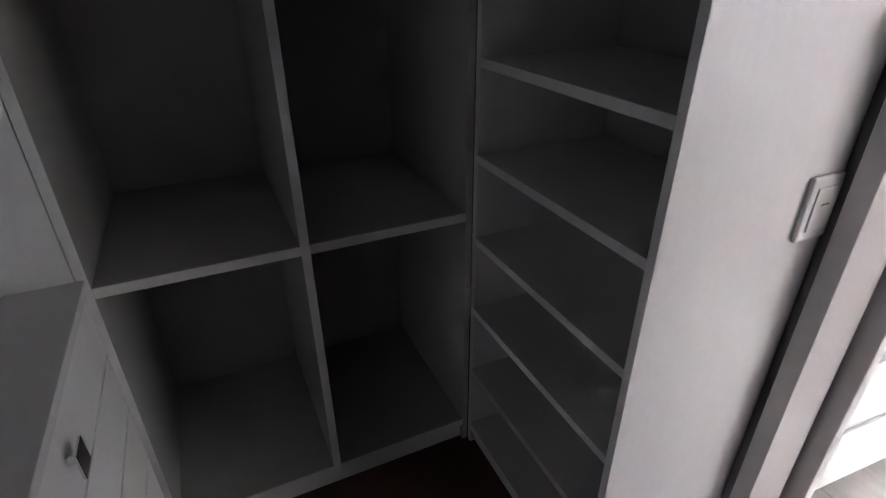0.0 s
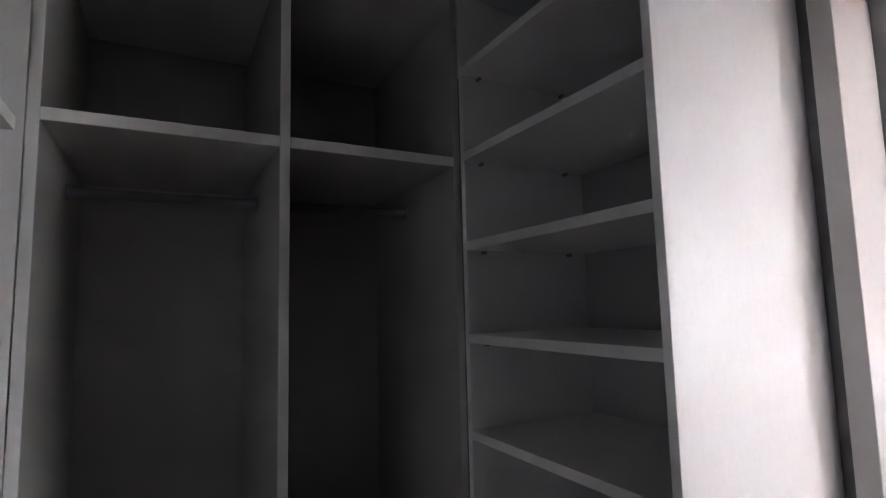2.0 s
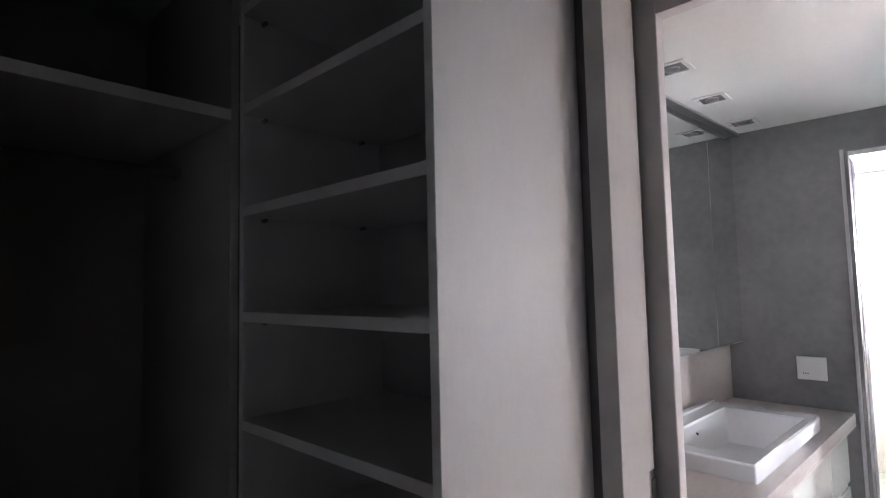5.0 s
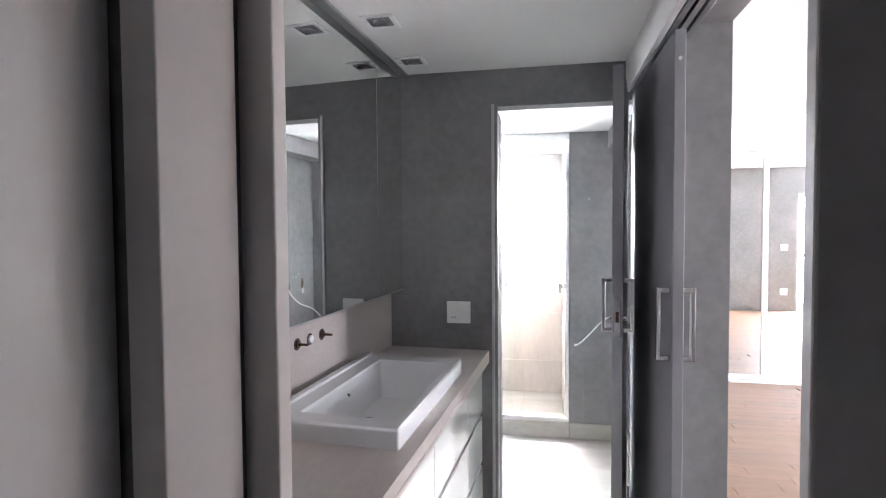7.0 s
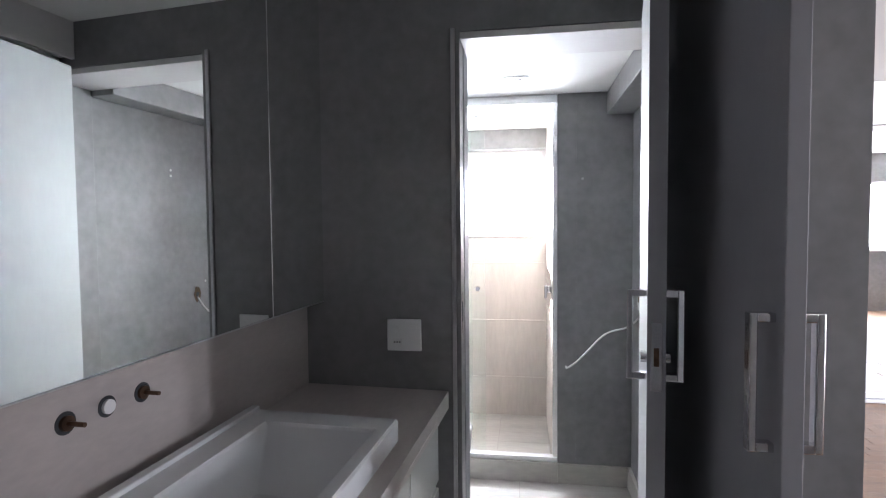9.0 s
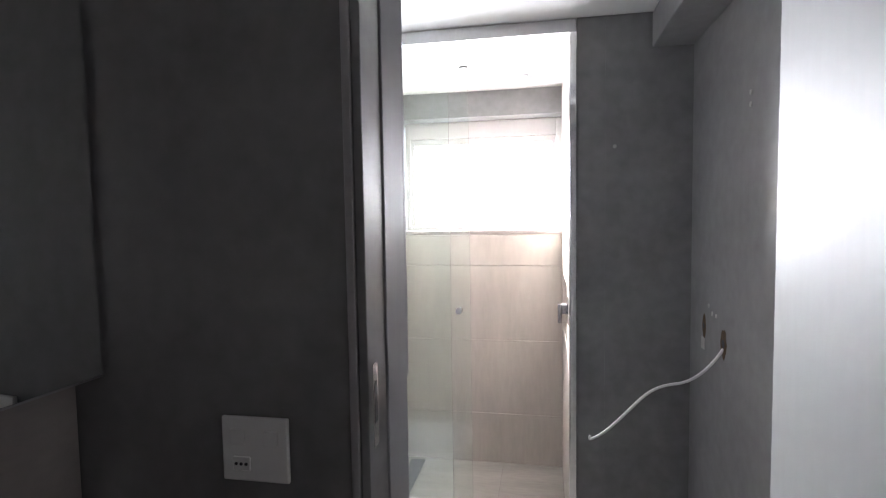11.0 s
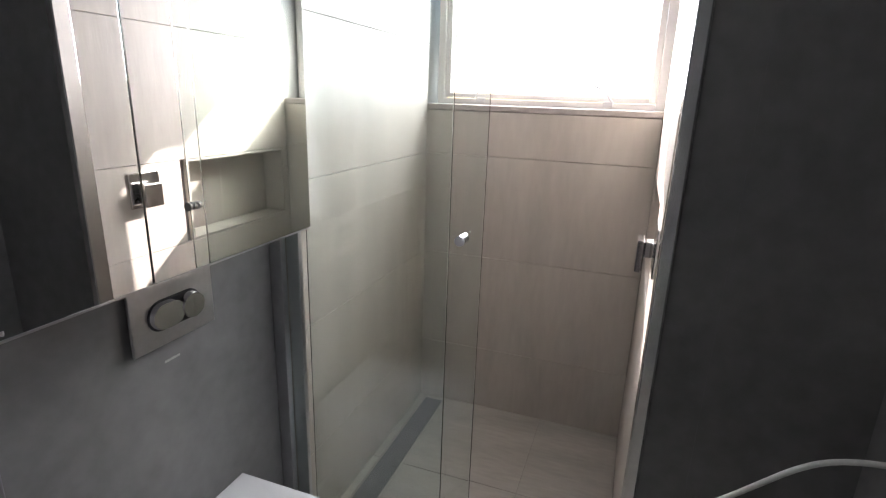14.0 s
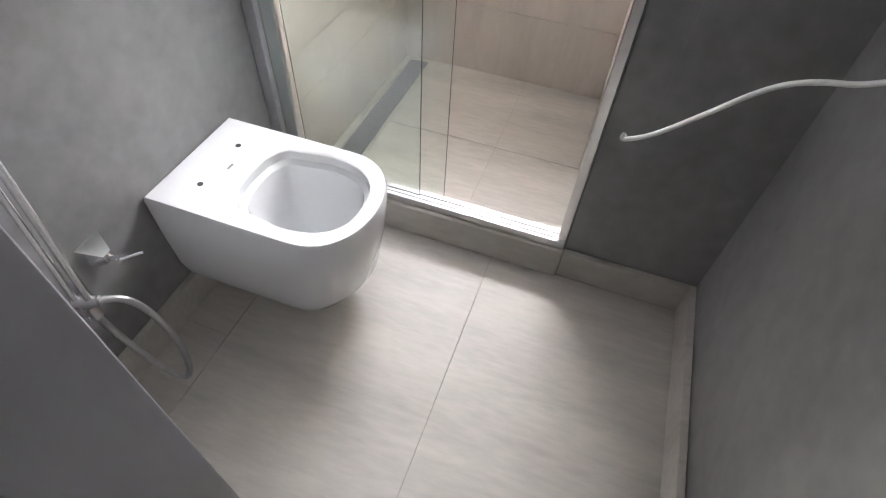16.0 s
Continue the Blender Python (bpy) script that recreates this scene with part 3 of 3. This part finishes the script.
def toilet_bowl():
    bm = bmesh.new()
    yc = 4.075
    rings = []
    for z, xf, half, xb in ((0.10, -0.345, 0.135, -0.786), (0.108, -0.325, 0.150, -0.786), (0.17, -0.285, 0.166, -0.786), (0.30, -0.262, 0.174, -0.786), (0.415, -0.253, 0.176, -0.786), (0.424, -0.258, 0.171, -0.786)):
        rings.append([bm.verts.new((x, y, z)) for x, y in outline(xb, xf, yc, half)])
    inner = []
    for z, xf, half, xb in ((0.424, -0.292, 0.138, -0.612), (0.420, -0.297, 0.133, -0.607), (0.398, -0.300, 0.130, -0.603), (0.388, -0.312, 0.116, -0.590), (0.34, -0.320, 0.108, -0.580), (0.26, -0.342, 0.090, -0.570), (0.20, -0.39, 0.062, -0.52), (0.17, -0.42, 0.035, -0.49)):
        inner.append([bm.verts.new((x, y, z)) for x, y in hollow(xb, xf, yc, half)])
    chain = rings + inner
    n = len(chain[0])
    for r, q in zip(chain, chain[1:]):
        for i in range(n):
            bm.faces.new((r[i], r[(i + 1) % n], q[(i + 1) % n], q[i]))
    bm.faces.new(chain[-1])
    bm.faces.new(chain[0][::-1])
    bmesh.ops.recalc_face_normals(bm, faces=bm.faces)
    return bm


t = thing("toilet", -0.55, 4.075, 0.10, "white wall-hung ceramic toilet without a seat", "toilet")
part("bowl", toilet_bowl(), CERAMIC, t, smooth=True)
for y in (3.992, 4.153):
    part("seat_hole", rod(bmesh.new(), (-0.694, y, 0.4235), (-0.694, y, 0.4248), 0.0075, 14), SEAL_AND_SHADE, t)
part("maker_mark", box(-0.668, -0.662, 4.064, 4.086, 0.4238, 0.4246), GREYPVC, t, "small grey printed mark")
part("water", rod(bmesh.new(), (-0.455, 4.075, 0.172), (-0.455, 4.075, 0.176), 0.036, 20), GLASS, t)
def pill(x0, x1, y0, y1, zc, h):
    bm = bmesh.new()
    r = h / 2
    pts = [(y0 + r - r * math.sin(a), zc - r * math.cos(a)) for a in [math.pi * i / 10 for i in range(11)]]
    pts += [(y1 - r + r * math.sin(a), zc + r * math.cos(a)) for a in [math.pi * i / 10 for i in range(11)]]
    lo = [bm.verts.new((x0, y, z)) for y, z in pts]
    hi = [bm.verts.new((x1, zc * 0 + y0 + (y - y0) * 0.96 + (y1 - y0) * 0.02, zc + (z - zc) * 0.9)) for y, z in pts]
    n = len(pts)
    for i in range(n):
        bm.faces.new((lo[i], lo[(i + 1) % n], hi[(i + 1) % n], hi[i]))
    bm.faces.new(hi)
    bmesh.ops.recalc_face_normals(bm, faces=bm.faces)
    return bm


fp = thing("flush_plate", -0.785, 4.084, 0.96, "square chrome flush plate with an oval button", "flush plate")
part("plate", box(-0.781, -0.774, 3.975, 4.190, 0.897, 1.033, bevel=0.002), ALU, fp, "brushed chrome cover plate")
# near-black block behind the plate paints the shade of its stand-off gap
part("gap_shade", box(-0.7895, -0.7812, 3.984, 4.182, 0.906, 1.024), SEAL_AND_SHADE, fp)
part("button_rim", pill(-0.7742, -0.7715, 4.012, 4.153, 0.964, 0.068), SEAL_AND_SHADE, fp)


part("large_button", pill(-0.772, -0.760, 4.016, 4.098, 0.964, 0.060), CHROME, fp, smooth=True)
part("small_button", pill(-0.772, -0.757, 4.090, 4.149, 0.964, 0.060), CHROME, fp, smooth=True)
scf = thing("wall_scuff", -0.789, 4.07, 0.85, "short white scrape in the grey wall paint", "scuff")
part("scrape", box(-0.7900, -0.7892, 4.055, 4.095, 0.847, 0.852), SCUFF, scf)

av = thing("stop_valve", -0.78, 3.73, 0.42, "pyramid-shaped chrome stop valve with a short lever", "valve")
bm = bmesh.new()
lo = [bm.verts.new((-0.7895, 3.735 + a, 0.41 + b)) for a, b in ((-0.034, -0.034), (0.034, -0.034), (0.034, 0.034), (-0.034, 0.034))]
hi = [bm.verts.new((-0.745, 3.735 + a, 0.41 + b)) for a, b in ((-0.011, -0.011), (0.011, -0.011), (0.011, 0.011), (-0.011, 0.011))]
for k in range(4):
    bm.faces.new((lo[k], lo[(k + 1) % 4], hi[(k + 1) % 4], hi[k]))
bm.faces.new(hi)
bm.faces.new(lo[::-1])
bmesh.ops.recalc_face_normals(bm, faces=bm.faces)
part("rosette", bm, CHROME, av)
part("spindle", rod(bmesh.new(), (-0.746, 3.735, 0.41), (-0.715, 3.735, 0.41), 0.007, 14), CHROME, av, smooth=True)
part("lever", rod(bmesh.new(), (-0.722, 3.732, 0.412), (-0.690, 3.775, 0.408), 0.005, 12), CHROME, av, smooth=True)
hs = thing("hand_bidet_shower", -0.75, 3.62, 0.3, "chrome hand bidet shower with a looped flexible hose", "bidet shower")
part("holder", box(-0.7895, -0.735, 3.640, 3.680, 0.80, 0.83, bevel=0.003), CHROME, hs)
part("spray_tube", rod(bmesh.new(), (-0.728, 3.640, 0.36), (-0.728, 3.668, 0.815), 0.008), CHROME, hs, smooth=True)
part("supply_tube", rod(bmesh.new(), (-0.752, 3.628, 0.35), (-0.752, 3.656, 0.81), 0.007), CHROME, hs, smooth=True)
part("wall_elbow", rod(bmesh.new(), (-0.789, 3.632, 0.335), (-0.735, 3.632, 0.335), 0.013), CHROME, hs, smooth=True)
part("nut", rod(bmesh.new(), (-0.735, 3.636, 0.325), (-0.735, 3.636, 0.365), 0.015, 8), CHROME, hs)
part("clip", rod(bmesh.new(), (-0.758, 3.628, 0.375), (-0.712, 3.648, 0.375), 0.013, 12), ALU, hs, smooth=True)
tube("hose", [(-0.728, 3.640, 0.37), (-0.715, 3.655, 0.375), (-0.672, 3.690, 0.35), (-0.640, 3.705, 0.22), (-0.625, 3.690, 0.07), (-0.645, 3.665, 0.02), (-0.700, 3.650, 0.13), (-0.733, 3.638, 0.28), (-0.735, 3.636, 0.33)], 0.008, ALU, hs)

# broken sockets and the loose cable
for y, z, w2, h2 in ((4.255, 1.095, 0.016, 0.036), (4.062, 1.08, 0.022, 0.040)):
    o = thing("socket_hole", 0.60, y, z, "ragged empty cable hole broken in the plaster", "hole", "cable holes in the wall")
    bm = bmesh.new()
    ring = [bm.verts.new((0.5985, y + w2 * math.cos(k * math.pi / 7) * random.uniform(0.8, 1.1), z + h2 * math.sin(k * math.pi / 7) * random.uniform(0.8, 1.1))) for k in range(14)]
    mid = [bm.verts.new((0.5995, y + (q.co.y - y) * 1.25, z + (q.co.z - z) * 1.2)) for q in ring]
    for k in range(14):
        bm.faces.new((mid[k], mid[(k + 1) % 14], ring[(k + 1) % 14], ring[k]))
    bm.faces.new(ring)
    part("broken_edge", bm, PLASTER, o)
    part("hollow", rod(bmesh.new(), (0.5978, y, z), (0.5984, y, z), w2 * 0.6, 10), SEAL_AND_SHADE, o)
o = thing("paint_patch", 0.599, 4.26, 1.035, "small white patch of chipped plaster on the wall", "patch")
part("chip", box(0.5982, 0.5992, 4.245, 4.28, 1.015, 1.055), SCUFF, o)
for x0, y0, z0 in ((0.5985, 4.205, 1.17), (0.5985, 4.17, 1.15), (0.5985, 4.13, 1.15), (0.5985, 3.885, 1.775), (0.5985, 3.885, 1.745)):
    o = thing("screw_hole", x0, y0, z0, "small plugged screw hole in the painted wall", "hole", "screw holes")
    part("plug", rod(bmesh.new(), (x0 - 0.001, y0, z0), (x0 + 0.001, y0, z0), 0.007, 10), SCUFF, o)
o = thing("screw_hole", 0.333, 4.4185, 1.716, "small plugged screw hole in the dark wall", "hole", "screw holes")
part("plug", rod(bmesh.new(), (0.333, 4.417, 1.716), (0.333, 4.4195, 1.716), 0.007, 12), SCUFF, o)
wire = tube("electric_cable", [(0.60, 4.062, 1.065), (0.570, 4.07, 1.01), (0.51, 4.09, 0.950), (0.445, 4.105, 0.935), (0.395, 4.115, 0.905), (0.33, 4.13, 0.825), (0.27, 4.145, 0.755), (0.232, 4.155, 0.728), (0.222, 4.156, 0.726), (0.226, 4.157, 0.738)], 0.0045, PLASTIC)
tagged(wire, "loose white cable sticking out of the wall", "cable")

# ---- shower ----
cb = thing("shower_curb", -0.3, 4.45, 0, "low greige tiled curb under the shower glass", "curb")
part("kerb", box(-0.769, 0.198, 4.390, 4.50, 0, 0.117, bevel=0.002), TILE, cb)
g = thing("shower_screen", -0.3, 4.44, 0.125, "clear glass shower screen with a sliding door pushed open", "shower screen")
part("bottom_rail", box(-0.765, 0.196, 4.404, 4.418, 0.1175, 0.144, bevel=0.002), ALU, g)
part("bottom_rail", box(-0.765, 0.196, 4.4215, 4.4385, 0.1175, 0.142, bevel=0.002), ALU, g)
part("bottom_rail", box(-0.765, 0.196, 4.4425, 4.4635, 0.1175, 0.140, bevel=0.002), ALU, g)
part("top_rail", box(-0.765, 0.196, 4.415, 4.465, 2.135, 2.183, bevel=0.002), ALU, g)
part("side_profile", box(-0.789, -0.752, 4.415, 4.440, 0.145, 2.135, bevel=0.002), ALU, g)
part("side_profile", box(-0.751, -0.712, 4.442, 4.458, 0.145, 2.135, bevel=0.002), ALU, g)
part("side_profile", box(0.172, 0.1985, 4.410, 4.462, 0.145, 2.135, bevel=0.003), CHROME, g)
for a in ((-0.764, -0.284, 4.424, 4.432), (-0.69, -0.209, 4.446, 4.454)):
    pane = part("glass_pane", box(*a, 0.138, 2.136, bevel=0.0008), GLASS, g, "clear greenish glass pane")
    pane.visible_shadow = False
kb = part("knob", rod(bmesh.new(), (-0.250, 4.400, 1.10), (-0.250, 4.446, 1.10), 0.009, 20), CHROME, g, "chrome knob", True)
for y in (4.402, 4.418, 4.434):
    part("knob_ring", rod(bmesh.new(), (-0.250, y - 0.003, 1.10), (-0.250, y + 0.003, 1.10), 0.0125, 20), CHROME, kb, smooth=True)
mx = thing("shower_mixer", 0.185, 4.64, 1.08, "square chrome shower mixer with a lever", "mixer")
part("plate", box(0.172, 0.1805, 4.575, 4.695, 1.015, 1.135, bevel=0.002), CHROME, mx)
part("body", box(0.148, 0.173, 4.615, 4.655, 1.055, 1.095, bevel=0.004), CHROME, mx)
part("lever", box(0.132, 0.149, 4.600, 4.670, 1.020, 1.100, bevel=0.004), CHROME, mx)
ln = thing("linear_drain", -0.67, 5.0, 0.02, "long grey linear drain beside the shower wall", "drain")
part("cover", box(-0.712, -0.628, 4.52, 5.42, 0.0005, 0.005, bevel=0.001), DRAIN, ln)

wn = setting("window_1", box(-0.789, 0.195, 5.45, 5.73, 1.362, 1.385, bevel=0.003), STONE, "white aluminium top-hung shower window with a stone sill", "window")
bm = bmesh.new()
for a in ((-0.758, -0.728, 1.386, 2.038), (0.150, 0.195, 1.386, 2.038), (-0.728, 0.150, 1.386, 1.410), (-0.728, 0.150, 1.942, 2.038)):
    slab(bm, a[0], a[1], 5.585, 5.635, a[2], a[3], bevel=0.003)
part("window_frame", bm, FRAME, wn)
bm = bmesh.new()
for a in ((-0.727, -0.705, 1.412, 1.940), (0.125, 0.149, 1.412, 1.940), (-0.705, 0.125, 1.412, 1.432), (-0.705, 0.125, 1.905, 1.940)):
    slab(bm, a[0], a[1], 5.600, 5.640, a[2], a[3], bevel=0.003)
sash = part("window_sash", bm, FRAME, wn)
pane = part("pane", box(-0.705, 0.125, 5.617, 5.622, 1.432, 1.905), GLASS, sash)
pane.visible_shadow = False
for x in (-0.56, -0.03):
    part("latch", box(x - 0.02, x + 0.02, 5.580, 5.600, 1.395, 1.415, bevel=0.003), ALU, sash)
for x, sg in ((-0.60, 1), (-0.01, -1)):
    tube("window_stay", [(x, 5.592, 1.405), (x + sg * 0.02, 5.592, 1.435), (x + sg * 0.06, 5.595, 1.470), (x + sg * 0.11, 5.598, 1.485)], 0.004, ALU, sash)
# unseen slab added outside to cut the sun patch's upper edge
part("unseen_sun_brow", box(-0.95, 0.45, 5.731, 6.20, 2.25, 2.33, bevel=0.004), CEIL, wn)

# ---- bedroom ----
wd = thing("mirrored_wardrobe", 3.0, 6.2, 0, "built-in wardrobe with white-framed sliding mirror doors", "wardrobe")
part("body", box(0.80, 7.04, 6.16, 6.745, 0, 2.575), CEIL, wd)
part("top_fascia", box(0.80, 7.04, 6.10, 6.158, 2.235, 2.575), CEIL, wd)
x = 0.80
for i in range(5):
    x0, x1 = (0.80, 2.11, 3.12, 4.40, 5.70)[i], (2.105, 3.115, 4.395, 5.695, 7.04)[i]
    dr = part("mirror_door", box(x0 + 0.022, x1 - 0.022, 6.128, 6.134, 0.075, 2.19), MIRROR, wd)
    bm = bmesh.new()
    for a in ((x0, x0 + 0.022, 0.03, 2.23), (x1 - 0.022, x1, 0.03, 2.23), (x0 + 0.022, x1 - 0.022, 0.03, 0.075), (x0 + 0.022, x1 - 0.022, 2.19, 2.23)):
        slab(bm, a[0], a[1], 6.115, 6.145, a[2], a[3], bevel=0.003)
    part("door_frame", bm, FRAME, dr)
part("floor_track", box(0.80, 7.04, 6.08, 6.16, 0.0, 0.028, bevel=0.003), ALU, wd)
w2 = setting("window_2", box(5.53, 6.97, 1.09, 1.29, 0.982, 1.01, bevel=0.003), FRAME, "white-framed bedroom window", "window")
bm = bmesh.new()
for a in ((5.55, 5.60, 1.01, 2.12), (6.90, 6.95, 1.01, 2.12), (6.23, 6.27, 1.06, 2.07), (5.60, 6.90, 1.01, 1.06), (5.60, 6.90, 2.07, 2.12)):
    slab(bm, a[0], a[1], 1.15, 1.20, a[2], a[3], bevel=0.003)
part("window_frame", bm, FRAME, w2)
w3 = setting("window_3", box(4.45, 5.05, 1.10, 1.26, -0.004, 0.02, bevel=0.002), FRAME, "white-framed glass balcony door", "window")
bm = bmesh.new()
for a in ((4.45, 4.51, 0.02, 2.12), (4.99, 5.05, 0.02, 2.12), (4.51, 4.99, 0.02, 0.10), (4.51, 4.99, 2.05, 2.12), (4.51, 4.99, 0.98, 1.03)):
    slab(bm, a[0], a[1], 1.15, 1.20, a[2], a[3], bevel=0.003)
part("door_frame", bm, FRAME, w3)
od = thing("balcony_shutter_door", 5.2, 1.5, 0, "white door leaf standing open by the balcony", "door")
part("leaf", box(5.06, 5.53, 1.265, 1.30, 0.01, 2.10, bevel=0.002), FRAME, od)
part("knob", rod(bmesh.new(), (5.46, 1.30, 1.05), (5.46, 1.35, 1.05), 0.02), CHROME, od, smooth=True)
for z in (1.15, 0.35):
    o = thing("socket_plate", 4.24, 1.262, z, "white socket plate on the grey bedroom wall", "socket", "bedroom sockets")
    part("plate", box(4.18, 4.30, 1.261, 1.27, z - 0.06, z + 0.06, bevel=0.003), PLASTIC, o)
sp2 = thing("ceiling_spot", 2.6, 4.6, 2.57, "round white recessed bedroom ceiling spot", "ceiling light")
part("ring", rod(bmesh.new(), (2.9, 4.6, 2.570), (2.9, 4.6, 2.579), 0.06, 24), PLASTIC, sp2, smooth=True)

# the ground far below and the neighbouring view
setting("ground", box(-400, 400, -400, 400, -12.2, -12), GROUT, "grey ground far below the windows", "ground")

# ---- tiles and boards, piece by piece ----
tile_meshes = {}


def piece(name, parent, x0, x1, y0, y1, z0, z1, mt, bevel=0.0007):
    key = (round(x1 - x0, 3), round(y1 - y0, 3), round(z1 - z0, 3), mt.name)
    if key not in tile_meshes:
        bm = bmesh.new()
        slab(bm, -key[0] / 2, key[0] / 2, -key[1] / 2, key[1] / 2, -key[2] / 2, key[2] / 2)
        if bevel:
            bmesh.ops.bevel(bm, geom=list(bm.edges), offset=bevel, segments=1, affect='EDGES')
        tile_meshes[key] = mesh(name, bm, mt)
    ob = new(name, tile_meshes[key])
    ob.parent = parent
    ob.matrix_world = Matrix.Translation(((x0 + x1) / 2, (y0 + y1) / 2, (z0 + z1) / 2))
    return ob


J = 0.0009
# bathroom and vanity floor
cuts = {(-0.635, -0.014): (1.26, 1.55, 2.75, 3.46, 4.398), (-0.014, 0.60): (1.26, 2.00, 3.20, 4.398), (-0.79, -0.635): (1.26, 2.15, 3.35, 3.83, 4.398)}
for (x0, x1), ys in cuts.items():
    for y0, y1 in zip(ys, ys[1:]):
        piece("tile", floor_bath, x0 + J, x1 - J, y0 + J, y1 - J, -0.004, 0.0, TILE)
# shower floor
for x0, x1 in ((-0.752, -0.722), (-0.618, -0.162), (-0.162, 0.18)):
    for y0, y1 in ((4.50, 4.942), (4.942, 5.466)):
        piece("tile", floor_bath, x0 + J, x1 - J, y0 + J, y1 - J, -0.004, 0.0, TILE)
piece("tile", floor_bath, -0.720, -0.620, 4.50, 5.464, -0.004, -0.002, TILE)
# shower wall tiles
wl = bpy.data.objects["wall_shower_north_low"]
for z0, z1 in ((0.0, 0.30), (0.30, 0.74), (0.74, 1.18), (1.18, 1.360)):
    for x0, x1 in ((-0.79, 0.18),):
        piece("tile", wl, x0 + J, x1 - J, 5.45, 5.466, z0 + J, z1 - J, TILEW)
wl = bpy.data.objects["wall_bathroom_west"]
for z0, z1 in ((0.0, 0.30), (0.30, 0.74), (0.74, 1.18), (1.18, 1.62), (1.62, 2.0), (2.0, 2.184)):
    piece("tile", wl, -0.79, -0.752, 4.464, 5.45, z0 + J, z1 - J, TILEW)
wl = bpy.data.objects["wall_shower_stub"]
for z0, z1 in ((0.0, 0.30), (0.30, 0.846), (1.16, 1.62), (1.62, 2.0), (2.0, 2.184)):
    piece("tile", wl, 0.18, 0.20, 4.464, 5.45, z0 + J, z1 - J, TILEW)
for y0, y1 in ((4.464, 4.80), (5.42, 5.449)):
    piece("tile", wl, 0.18, 0.20, y0 + J, y1 - J, 0.846 + J, 1.16 - J, TILEW)
piece("tile", wl, 0.290, 0.2995, 4.832, 5.418, 0.848, 1.158, TILEW)
piece("tile", wl, 0.181, 0.289, 4.832, 5.418, 0.847, 0.857, TILEW)
piece("tile", wl, 0.181, 0.289, 4.832, 5.418, 1.149, 1.159, TILEW)
for y in (4.832, 5.407):
    piece("tile", wl, 0.181, 0.289, y, y + 0.011, 0.858, 1.148, TILEW)
# oak boards
fb = floor_bed
bm = bmesh.new()
near = 0
for r in range(56):
    y0 = 1.27 + r * 0.0985
    x0 = 0.645 - random.uniform(0, 0.7)
    while x0 < 7.04:
        x1 = min(x0 + 1.1, 7.04)
        a = max(x0, 0.645)
        if x1 - a > 0.02:
            if 4.6 < y0 < 6.2 and 1.0 < (a + x1) / 2 < 4.2:
                piece("plank", fb, round(a, 2) + 0.001, round(x1, 2) - 0.001, y0, y0 + 0.097, -0.012, 0.0, WOOD)
            else:
                slab(bm, a + 0.001, x1 - 0.001, y0, y0 + 0.097, -0.012, 0.0)
        x0 += 1.102
ob = part("planks", bm, WOOD, fb)
tagged(ob, kind="stuff")
